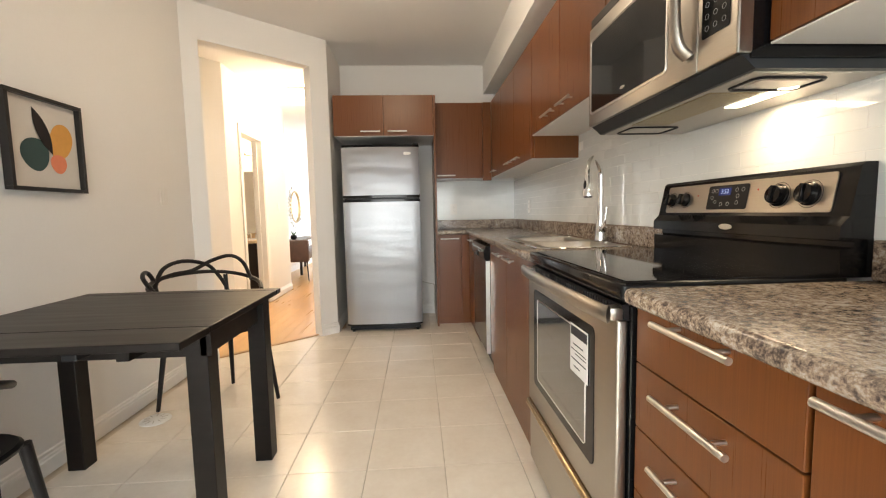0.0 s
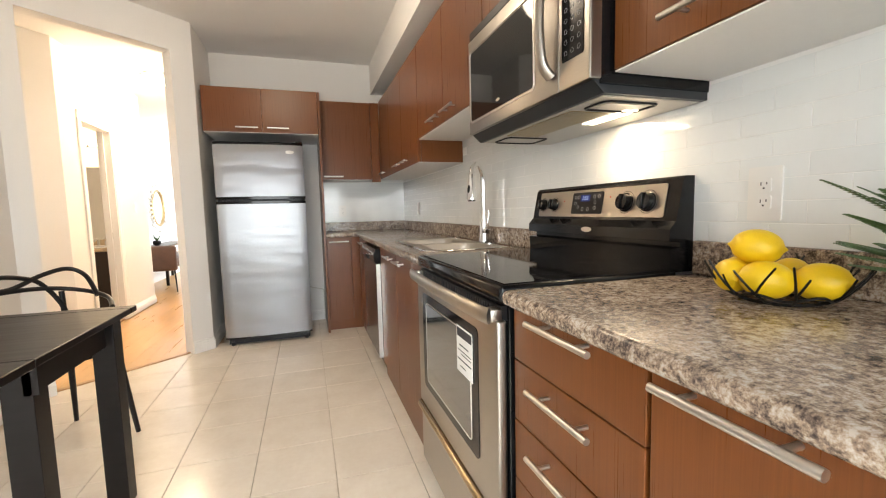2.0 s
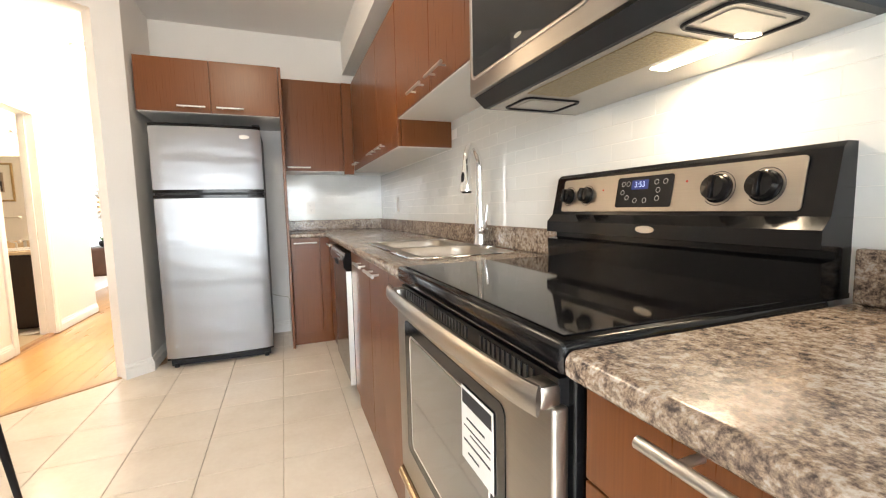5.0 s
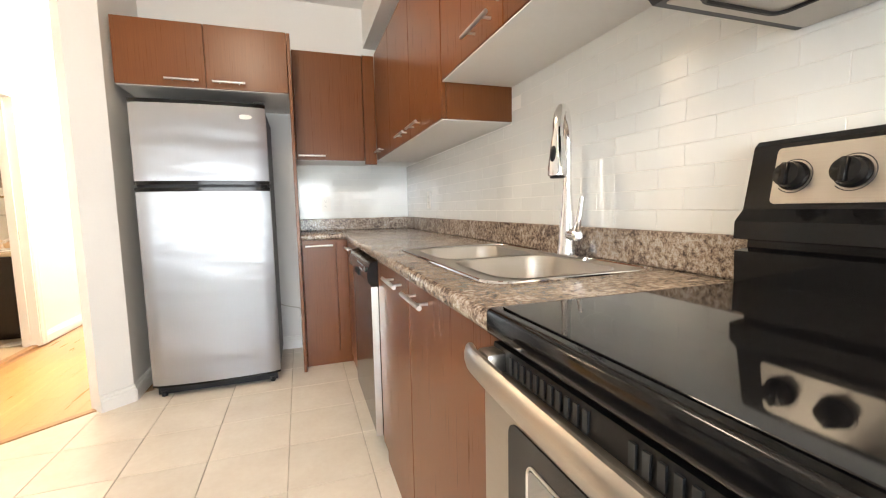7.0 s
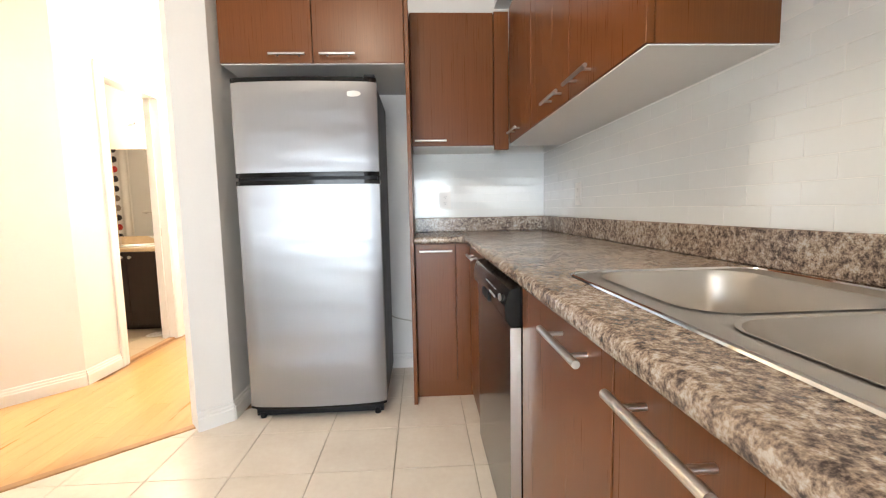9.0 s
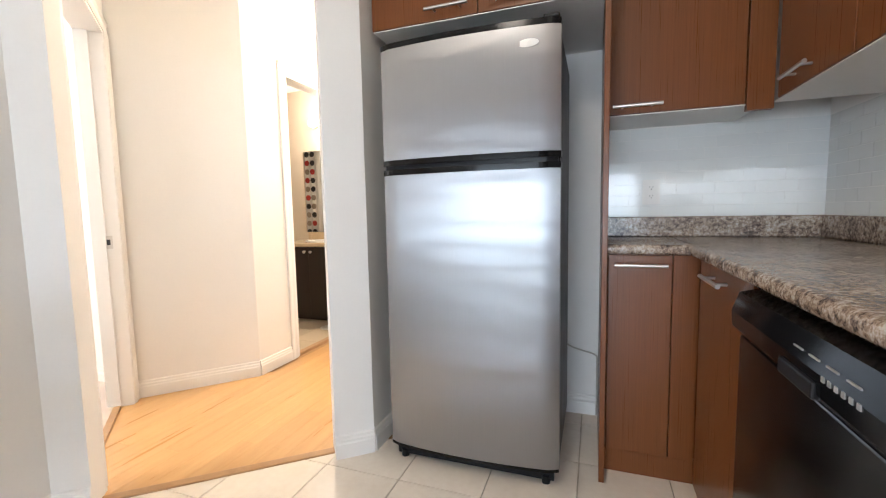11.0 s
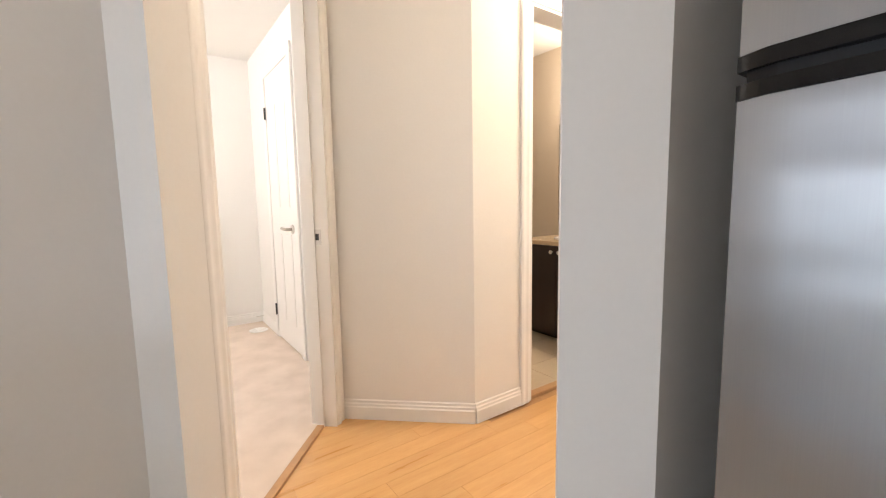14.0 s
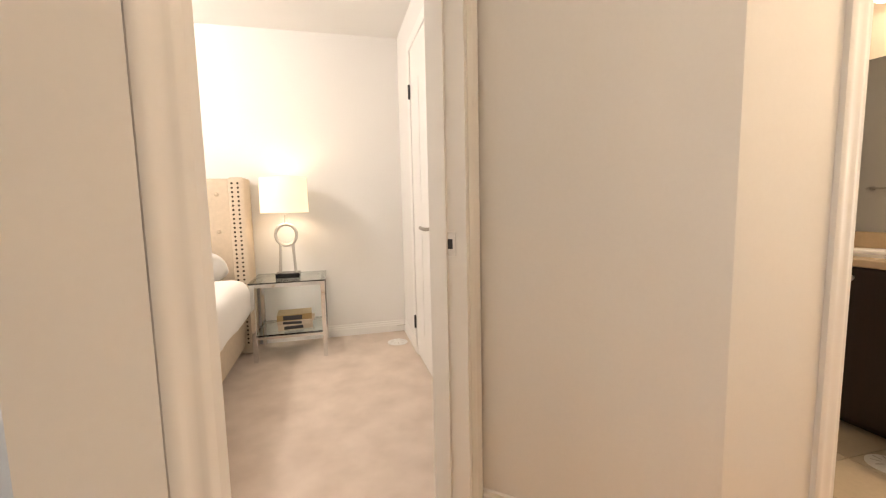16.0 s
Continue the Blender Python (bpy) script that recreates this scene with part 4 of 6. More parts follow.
# ---- dishwasher ----
DWA, DWB = 3.347, 3.992
dw = thing("dishwasher", (1.15, 3.7, 0), "dishwasher with a stainless door toned dark for shade and a black control panel", "dishwasher")
part("body", cube(0.895, 1.43, DWA + 0.004, DWB - 0.004, 0.02, 0.872), BLACKM, dw)
bm = bmesh.new()
prof = [(0.894, 0.765), (0.842, 0.762), (0.826, 0.782), (0.824, 0.815), (0.838, 0.858), (0.894, 0.872)]
a = [bm.verts.new((x, DWA + 0.003, z)) for x, z in prof]
b = [bm.verts.new((x, DWB - 0.003, z)) for x, z in prof]
bm.faces.new(a)
bm.faces.new(b[::-1])
for k in range(len(prof)):
    bm.faces.new((a[k], b[k], b[(k + 1) % len(prof)], a[(k + 1) % len(prof)]))
cpn = part("control_panel", bm, BLACK, dw, "bulging black control panel")
part("badge", prism(bmesh.new(), [(0.021 * math.cos(k * math.tau / 20), 0.010 * math.sin(k * math.tau / 20)) for k in range(20)], 0.002, Matrix(((0, 0.1, -1, 0.8245), (1, 0, 0, 3.415), (0, 1, 0.1, 0.826), (0, 0, 0, 1)))), SATIN, cpn, "silver oval badge")
for i in range(6):
    part("button", cube(0.8228, 0.8250, 3.49 + i * 0.017, 3.498 + i * 0.017, 0.808, 0.816), PALEINK, cpn)
for i in range(4):
    part("print_bar", cube(0.8264, 0.8290, 3.50 + i * 0.05, 3.53 + i * 0.05, 0.8300, 0.8325), PALEINK, cpn)
part("latch", cube(0.820, 0.834, 3.60, 3.72, 0.772, 0.80, bevel=0.004), BLACKM, cpn)
part("door", cube(0.842, 0.893, DWA + 0.003, DWB - 0.003, 0.115, 0.760, bevel=0.004), DSTEEL, dw, "brushed stainless door")
part("door_edge", cube(0.838, 0.866, DWA + 0.0005, DWA + 0.0028, 0.117, 0.758), SATIN, dw, "bright steel door edge")
part("kick_plate", cube(0.90, 0.912, DWA + 0.004, DWB - 0.004, 0.004, 0.11), BLACKM, dw)

# ---- refrigerator ----
fr = thing("refrigerator", (0.07, 4.75, 0), "stainless top-freezer refrigerator with bowed doors in the niche", "refrigerator")
FA, FB, FYF = -0.284, 0.412, 4.418
part("body", cube(FA + 0.006, FB - 0.006, FYF + 0.05, 5.04, 0.05, 1.690, bevel=0.006), BLACKM, fr)


def bowed(z0, z1, depth=0.055, bow=0.026, inset=0.0):
    """Door slab whose front bulges gently."""
    n, bm = 18, bmesh.new()
    prof = []
    for i in range(n + 1):
        s = -1 + 2 * i / n
        edge = 0.012 * max(0, (abs(s) - 0.94) / 0.06) ** 2
        prof.append(((FA + FB) / 2 + s * ((FB - FA) / 2 - inset), FYF - bow * (1 - s * s) + edge))
    prof += [(FB - inset, FYF + depth), (FA + inset, FYF + depth)]
    return prism(bm, prof, z1 - z0, pose(0, 0, z0))


for nm, z0, z1 in (("freezer_door", 1.259, 1.686), ("fridge_door", 0.075, 1.198)):
    part(nm, bowed(z0, z1), STEEL, fr, "brushed stainless bowed door", True)
part("freezer_trim", bowed(1.237, 1.258, bow=0.030, inset=-0.002), BLACK, fr, "black door edge grip", True)
part("fridge_trim", bowed(1.199, 1.220, bow=0.030, inset=-0.002), BLACK, fr, "black door edge grip", True)
part("door_gap", bowed(1.2205, 1.2365, bow=0.004, inset=0.01), BLACKM, fr)
part("top_trim", bowed(1.687, 1.708, bow=0.024), BLACK, fr, "black top trim", True)
part("bottom_trim", bowed(0.062, 0.0745, bow=0.024), BLACK, fr, "", True)
part("toe_grille", cube(FA + 0.02, FB - 0.02, FYF + 0.03, FYF + 0.06, 0.012, 0.062), BLACKM, fr)
for x in (FA + 0.05, FB - 0.05):
    part("foot", rod(bmesh.new(), (x, FYF + 0.035, 0), (x, FYF + 0.035, 0.03), 0.016), BLACKM, fr, "", True)
    part("caster", rod(bmesh.new(), (x - 0.01, 4.95, 0.025), (x + 0.01, 4.95, 0.025), 0.025), BLACKM, fr, "", True)
part("hinge_cap", cube(FB - 0.06, FB - 0.005, FYF + 0.0, FYF + 0.06, 1.709, 1.722, bevel=0.004), BLACKM, fr)
part("badge", prism(bmesh.new(), [(0.038 * math.cos(k * math.tau / 24), 0.014 * math.sin(k * math.tau / 24)) for k in range(24)], 0.003, Matrix(((1, 0, 0, 0.302), (0, 0, -1, FYF - 0.0135), (0, 1, 0, 1.628), (0, 0, 0, 1)))), WPLAST, fr, "pale oval badge", True)
single("power_cable", tube(bmesh.new(), smooth_path([(0.36, 5.05, 0.40), (0.42, 5.058, 0.355), (0.48, 5.062, 0.335), (0.540, 5.062, 0.318), (0.5475, 5.062, 0.28), (0.5475, 5.062, 0.15), (0.5475, 5.060, 0.006)], 6), 0.004, 8), GREYL, (0.5, 5.05, 0.0), "grey refrigerator power cable against the wall", "cable", smooth=True)

# ---- kitchen wall fittings ----
def outlet(at, face, label="white double wall outlet with a plain plate", plate=(0.074, 0.115)):
    """Outlet plate; face gives the room-side frame of its wall: x along it, y up, z out."""
    o = thing("wall_outlet", at, label, "outlet", "wall outlets")
    m = Matrix.Translation(at) @ face
    part("plate", prism(bmesh.new(), rounded(*plate, 0.004), 0.005, m), WPLAST, o)
    for dy in (0.02, -0.02):
        sck = part("socket", prism(bmesh.new(), rounded(0.033, 0.030, 0.004), 0.0025, m @ pose(0, dy, 0.005)), WPLAST, o)
        part("slots", box(box(cube(-0.0075, -0.0055, -0.001, 0.007, 0, 0.0006), 0.0055, 0.0075, 0.001, 0.007, 0, 0.0006), -0.002, 0.002, -0.009, -0.005, 0, 0.0006), INK, sck)
        bmesh_ob = sck.children[-1]
        bmesh_ob.data.transform(Matrix.Translation(-ORIGIN[o]).inverted())
        bmesh_ob.data.transform(Matrix.Translation(-ORIGIN[o]) @ m @ pose(0, dy, 0.0076))
    return o


def wall_switch(at, face, label):
    o = thing("light_switch", at, label, "light switch", "light switches")
    m = Matrix.Translation(at) @ face
    part("plate", prism(bmesh.new(), rounded(0.07, 0.115, 0.004), 0.005, m), WPLAST, o)
    part("rocker", prism(bmesh.new(), rounded(0.030, 0.064, 0.003), 0.004, m @ pose(0, 0, 0.005, 4)), WPLAST, o)
    return o


EFACE = Matrix(((0, 0, -1, 0), (-1, 0, 0, 0), (0, 1, 0, 0), (0, 0, 0, 1)))      # on a wall that looks to -x
WFACE = Matrix(((0, 0, 1, 0), (1, 0, 0, 0), (0, 1, 0, 0), (0, 0, 0, 1)))        # looks to +x
SFACE = Matrix(((1, 0, 0, 0), (0, 0, -1, 0), (0, 1, 0, 0), (0, 0, 0, 1)))       # looks to -y
outlet((1.4325, 1.273, 1.127), EFACE, plate=(0.076, 0.125))
outlet((1.4325, 4.45, 1.13), EFACE)
outlet((0.775, 5.0725, 1.123), SFACE)
wall_switch((WEST + 0.001, 3.377, 1.231), WFACE, "white rocker light switch on the kitchen wall")
wall_switch((HALLW + 0.001, 6.50, 1.22), WFACE, "white rocker light switch beside the bathroom doorway")
wall_switch((-2.62, BEDN - 0.001, 1.22), SFACE, "white light switch on the bedroom wall")


def register(at, r, label):
    o = thing("floor_register", at, label, "floor vent", "round floor vents")
    part("disc", lathe(bmesh.new(), [(r, 0), (r, 0.003), (r * 0.85, 0.008), (r * 0.25, 0.009), (0.002, 0.0085)], at, 32), WPLAST, o, "", True)
    for k in range(10):
        a = k * math.tau / 10
        bm = cube(r * 0.38, r * 0.78, -0.0022, 0.0022, 0.0078, 0.0092)
        bmesh.ops.transform(bm, matrix=Matrix.Translation(at) @ Matrix.Rotation(a, 4, "Z"), verts=bm.verts)
        part("slot", bm, GREYL, o)


register((-1.06, 2.84, 0.0), 0.075, "round white plastic floor vent on the tiles")
register((-1.775, 6.088, 0.0), 0.075, "round white plastic floor vent by the vanity")
register((-3.805, 4.475, 0.01), 0.075, "round white plastic floor vent on the carpet")


def ceiling_light(name, at, r, label, glow):
    o = thing(name, at, label, "ceiling light", "flush ceiling lights")
    part("base", lathe(bmesh.new(), [(r * 1.05, -0.03), (r * 1.05, 0)], at, 32), SATIN, o, "", True)
    return o


for at, r, lbl in (((0.2, 2.95, TOP), 0.15, "round flush kitchen ceiling light"), ((-1.03, 5.93, TOP), 0.14, "lit round flush hall ceiling light")):
    o = ceiling_light("ceiling_light", at, r, lbl, GLOWW)
    dome = part("shade", lathe(bmesh.new(), [(r * 0.35, -0.095), (r * 0.75, -0.085), (r * 0.95, -0.06), (r, -0.031)], at, 32), GLOWW, o, "glowing frosted glass bowl", True)
    dome.visible_shadow = False

# window behind the walk, seen only in reflections
win = thing("window_1", (0.12, SOUTH - 0.07, 0.10), "wide white-framed kitchen window", "window", kind="structure")
# unseen crossbars, added in front of the lamp to band the fridge door's reflection
for nm, b in (("frame", (-1.06, 1.29, 0.10, 0.16)), ("frame", (-1.06, 1.29, 1.89, 1.95)), ("frame", (-1.06, -1.0, 0.16, 1.89)), ("frame", (1.23, 1.29, 0.16, 1.89)), ("mullion", (0.08, 0.15, 0.16, 1.89)), ("transom", (-1.0, 0.08, 0.86, 0.93)), ("transom", (0.15, 1.23, 0.86, 0.93))):
    part(nm, cube(b[0], b[1], SOUTH - 0.10, SOUTH - 0.05, b[2], b[3]), TRIM, win)
for x0, x1 in ((-1.0, 0.08), (0.15, 1.23)):
    for z0, z1 in ((0.16, 0.86), (0.93, 1.89)):
        g = part("pane", cube(x0, x1, SOUTH - 0.078, SOUTH - 0.072, z0, z1), GLASS, win)
        g.visible_shadow = False

# ---- dining table ----
tb = thing("dining_table", (-0.70, 2.2, 0), "black-brown wooden extending dining table with a pulled-out leaf", "table")
part("tabletop", cube(-1.165, -0.280, 1.917, 2.545, 0.722, 0.745, bevel=0.003), DWOOD, tb)
part("extension_leaf", cube(-1.165, -0.280, 1.742, 1.914, 0.721, 0.745, bevel=0.003), DWOOD, tb, "pulled-out leaf")
part("end_leaf", cube(-1.165, -0.280, 2.548, 2.605, 0.722, 0.745, bevel=0.003), DWOOD, tb)
for x0, x1, y0, y1 in ((-1.10, -0.30, 1.955, 1.975), (-1.10, -0.30, 2.445, 2.465), (-0.335, -0.315, 1.955, 2.465), (-1.115, -1.095, 1.955, 2.465)):
    part("apron", cube(x0, x1, y0, y1, 0.635, 0.721), DWOOD, tb)
for x, y in ((-0.352, 1.995), (-0.325, 2.43), (-1.125, 2.43), (-1.115, 1.995)):
    bm = cube(x - 0.036, x + 0.036, y - 0.036, y + 0.036, 0, 0.7205, bevel=0.003)
    part("leg", bm, DWOOD, tb)
for x in (-1.0, -0.45):
    part("leaf_rail", cube(x - 0.018, x + 0.018, 1.765, 1.953, 0.690, 0.7205), DWOOD, tb)
part("rail_end", cube(-0.602, -0.56, 1.748, 1.80, 0.700, 0.7205, bevel=0.004), BLACKM, tb, "dark plastic rail end")


# ---- moulded chairs with woven back bars ----
def dining_chair(at, turn, label):
    """Local frame: the seat faces -y, its back at +y."""
    ch = thing("dining_chair", (0, 0, 0), label, "chair", "moulded dining chairs")
    seat = bmesh.new()
    outl = []
    for k in range(32):
        a = k * math.tau / 32
        c, s = math.cos(a), math.sin(a)
        outl.append((0.225 * math.copysign(abs(c) ** 0.6, c), 0.21 * math.copysign(abs(s) ** 0.6, s)))
    rings = []
    for f, z in ((1.0, 0.452), (1.01, 0.462), (0.97, 0.470), (0.6, 0.461), (0.15, 0.457)):
        rings.append([seat.verts.new((x * f, y * f, z)) for x, y in outl])
    for a, b in zip(rings, rings[1:]):
        for k in range(32):
            seat.faces.new((a[k], a[(k + 1) % 32], b[(k + 1) % 32], b[k]))
    seat.faces.new(rings[0][::-1])
    seat.faces.new(rings[-1])
    part("seat", seat, BPLAST, ch, "", True)
    for sx in (-1, 1):
        part("leg", tube(bmesh.new(), [(sx * 0.19, -0.165, 0.455), (sx * 0.225, -0.215, 0.0)], 0.017, 10, taper=0.011), BPLAST, ch, "", True)
        part("leg", tube(bmesh.new(), [(sx * 0.185, 0.175, 0.455), (sx * 0.225, 0.245, 0.0)], 0.017, 10, taper=0.011), BPLAST, ch, "", True)
        part("back_upright", tube(bmesh.new(), smooth_path([(sx * 0.19, 0.17, 0.455), (sx * 0.20, 0.205, 0.60), (sx * 0.205, 0.22, 0.73)], 5), 0.013, 10), BPLAST, ch, "", True)
    hoops = [
        [(-0.235, -0.10, 0.655), (-0.285, 0.0, 0.69), (-0.275, 0.13, 0.72), (-0.20, 0.215, 0.745), (-0.08, 0.245, 0.76), (0.08, 0.245, 0.76), (0.20, 0.215, 0.745), (0.275, 0.13, 0.72), (0.285, 0.0, 0.69), (0.235, -0.10, 0.655)],
        [(-0.215, 0.20, 0.70), (-0.15, 0.235, 0.80), (-0.05, 0.25, 0.835), (0.06, 0.25, 0.82), (0.14, 0.24, 0.77), (0.205, 0.20, 0.62), (0.19, 0.17, 0.46)],
        [(0.275, 0.06, 0.70), (0.29, 0.16, 0.80), (0.24, 0.21, 0.845), (0.14, 0.24, 0.825), (0.02, 0.25, 0.775), (-0.10, 0.24, 0.765), (-0.20, 0.21, 0.73), (-0.21, 0.19, 0.60), (-0.19, 0.17, 0.46)],
        [(-0.275, 0.06, 0.70), (-0.285, 0.15, 0.775), (-0.25, 0.20, 0.80), (-0.215, 0.21, 0.76), (-0.20, 0.20, 0.66), (-0.19, 0.17, 0.46)]]
    for h in hoops:
        part("back_bar", tube(bmesh.new(), smooth_path(h, 6), 0.0115, 10), BPLAST, ch, "", True)
    ch.matrix_world = pose(*at, 0, 0, turn)
    return ch


dining_chair((-0.78, 2.99, 0), 55, "black moulded plastic chair with looping back bars angled beside the table")
dining_chair((-0.945, 1.62, 0), 180, "black moulded plastic chair with looping back bars at the table end")

# ---- picture on the kitchen wall ----
pc = thing("framed_print", (WEST, 2.527, 1.218), "black framed abstract print with leaf shapes", "picture")
py0, py1, pz0, pz1, px = 2.335, 2.715, 1.218, 1.622, WEST
part("backing", cube(px + 0.002, px + 0.012, py0 + 0.012, py1 - 0.012, pz0 + 0.012, pz1 - 0.012), CANVAS, pc)
for y0, y1, z0, z1 in ((py0, py1, pz0, pz0 + 0.016), (py0, py1, pz1 - 0.016, pz1), (py0, py0 + 0.016, pz0 + 0.016, pz1 - 0.016), (py1 - 0.016, py1, pz0 + 0.016, pz1 - 0.016)):
    part("frame", cube(px + 0.002, px + 0.036, y0, y1, z0, z1, bevel=0.001), PICBLACK, pc)


def blob(cy, cz, ry, rz, lean_a, material, d, pointed=False):
    pts = []
    for k in range(28):
        a = k * math.tau / 28
        y, z = ry * math.cos(a), rz * math.sin(a)
        if pointed:
            y *= 1 - abs(math.sin(a)) ** 3 * 0.9
        else:
            y *= 1 + 0.15 * math.sin(a)
        c, s = math.cos(lean_a), math.sin(lean_a)
        pts.append((cy + y * c - z * s, cz + y * s + z * c))
    part("printed_shape", prism(bmesh.new(), pts, 0.0006, WFACE @ pose(0, 0, px + 0.012 + d)), material, pc)


blob(2.610, 1.443, 0.058, 0.085, -0.35, OCHRE, 0.0003)
blob(2.475, 1.373, 0.068, 0.070, 0.2, TEAL, 0.0010)
blob(2.588, 1.343, 0.042, 0.042, 0.0, CORAL, 0.0017)
blob(2.517, 1.478, 0.030, 0.105, 0.42, PICBLACK, 0.0024, True)

# ---- lemons in a wire bowl ----
BX, BY, BZ = 1.285, 1.135, 0.9155
wb = thing("wire_bowl", (BX, BY, BZ), "black twig-like wire fruit bowl on the counter", "bowl")
rr = random.Random(5)
part("base_ring", tube(bmesh.new(), [(BX + 0.060 * math.cos(k * math.tau / 24), BY + 0.060 * math.sin(k * math.tau / 24), BZ + 0.0035) for k in range(24)], 0.0032, 6, True), BWIRE, wb, "", True)


def bowl_point(a, u):
    """On the bowl: angle a, u from base 0 to lip 1."""
    r = 0.060 + 0.068 * u ** 0.8
    return Vector((BX + r * math.cos(a), BY + r * math.sin(a), BZ + 0.004 + 0.066 * u ** 1.5))


for k in range(11):
    a = k * math.tau / 11 + rr.uniform(-0.12, 0.12)
    tw = rr.choice((-1, 1)) * rr.uniform(0.10, 0.40)
    part("twig", tube(bmesh.new(), [bowl_point(a + tw * u, u) for u in (0, 0.2, 0.4, 0.6, 0.8, rr.uniform(0.92, 1.12))], 0.0028, 6, taper=0.0019), BWIRE, wb, "", True)
    b0, u0 = a + tw * 0.45, 0.45
    end = rr.uniform(0.85, 1.1)
    part("twig", tube(bmesh.new(), [bowl_point(b0 - tw * 1.4 * (u - u0), u) for u in (u0, u0 + (end - u0) * 0.4, u0 + (end - u0) * 0.7, end)], 0.0025, 6, taper=0.0017), BWIRE, wb, "", True)
part("ring", tube(bmesh.new(), [bowl_point(k * math.tau / 40, 0.36 + 0.10 * math.sin(3.1 * k * math.tau / 40 * 2)) for k in range(40)], 0.0027, 6, True), BWIRE, wb, "", True)


def lemon(at, yaw, pitch, s=1.0):
    prof, n = [], 18
    for i in range(n + 1):
        t = i / n
        x = -0.047 + 0.094 * t
        q = max(0.0, 1 - (x / 0.043) ** 2)
        r = 0.0335 * q ** 0.5 if abs(x) < 0.040 else 0.0
        nub = 0.0085 * max(0, 1 - ((abs(x) - 0.036) / 0.011) ** 2) if abs(x) > 0.03 else 0
        prof.append((max(r, nub, 0.0012) * s, x * s))
    ob = single("lemon", lathe(bmesh.new(), prof, (0, 0, 0), 24), LEMON, (0, 0, 0), "bright yellow whole lemon in the wire bowl", "lemon", "lemons in the bowl", True)
    ob.matrix_world = pose(*at, 0, pitch, yaw)
    return ob


RV, DV = Vector((0.557, -0.83, 0)), Vector((0.83, 0.557, 0))
for r, d, z, yaw, pitch, size in ((-0.078, -0.012, 0.046, 44, 84, 1.0), (-0.022, -0.046, 0.046, -38, 100, 1.06), (0.056, -0.030, 0.046, -70, 82, 1.03), (0.014, 0.046, 0.046, 10, 86, 1.0), (-0.062, 0.056, 0.048, 120, 88, 0.95), (-0.040, 0.000, 0.104, -50, 96, 1.04)):
    lemon(Vector((BX, BY, BZ + z)) + RV * r + DV * d, yaw, pitch, size)

# ---- fern in a pot ----
PX, PY = 1.29, 0.865
fern = thing("potted_fern", (PX, PY, 0.9155), "green fern in a small white pot on the counter", "plant")
part("pot", lathe(bmesh.new(), [(0.040, 0), (0.046, 0.01), (0.056, 0.085), (0.058, 0.09), (0.050, 0.09), (0.046, 0.078), (0.002, 0.076)], (PX, PY, 0.9155)), PORC, fern, "white ceramic pot", True)
rr = random.Random(11)
for k in range(46):
    a = k * 2.399 + rr.uniform(-0.2, 0.2)
    if math.cos(a) > 0.2:
        a = math.pi - a * 0.6
    reach, lift = rr.uniform(0.12, 0.19), rr.uniform(0.01, 0.17)
    d = Vector((math.cos(a) * (0.55 if math.cos(a) > 0 else 1), math.sin(a), 0))
    pts = [Vector((PX, PY, 0.99)) + d * reach * t + Vector((0, 0, lift * t * (1.3 - 0.4 * t))) for t in [i / 34 for i in range(35)]]
    bm = bmesh.new()
    tube(bm, pts, 0.0014, 5, taper=0.0005)
    side = d.cross(Vector((0, 0, 1))).normalized()
    for i in range(4, 35):
        p, ln = pts[i], 0.020 * math.sin(math.pi * (0.2 + 0.75 * (i - 4) / 31)) + 0.003
        for sgn in (-1, 1):
            tip = p + side * sgn * ln + (pts[i] - pts[i - 1]).normalized() * ln * 0.45 - Vector((0, 0, ln * 0.2))
            mid = (p + tip) / 2
            w = (pts[i] - pts[i - 1]).normalized() * 0.0030
            vs = [bm.verts.new(v) for v in (p, mid - w, tip, mid + w)]
            top = [bm.verts.new(v + Vector((0, 0, 0.0007))) for v in (p, mid - w, tip, mid + w)]
            bm.faces.new(vs[::-1])
            bm.faces.new(top)
            for q in range(4):
                bm.faces.new((vs[q], vs[(q + 1) % 4], top[(q + 1) % 4], top[q]))
    part("frond", bm, LEAF, fern)

# ---- doorways ----
frame_bed, mB = casing("door_frame_bedroom", B0, B1, DA, DB, 2.03, 0.115, "white moulded bedroom door frame with no door shown", w=0.063)
bm = cube(DB - 0.0185, DB - 0.016, 0.030, 0.066, 0.885, 0.955)
bmesh.ops.transform(bm, matrix=mB, verts=bm.verts)
sp = part("strike_plate", bm, SATIN, frame_bed, "nickel strike plate")
bm = cube(DB - 0.0190, DB - 0.0184, 0.040, 0.056, 0.905, 0.935)
bmesh.ops.transform(bm, matrix=mB, verts=bm.verts)
part("latch_hole", bm, INK, sp)
frame_bath, mH = casing("door_frame_bath", A1, (HALLW, 6.9), BD0 - AY, BD1 - AY, 2.03, 0.115, "white moulded bathroom door frame")
bm = cube(BD1 - AY - 0.0185, BD1 - AY - 0.016, 0.05, 0.085, 0.885, 0.955)
bmesh.ops.transform(bm, matrix=mH, verts=bm.verts)
part("strike_plate", bm, SATIN, frame_bath, "nickel strike plate")

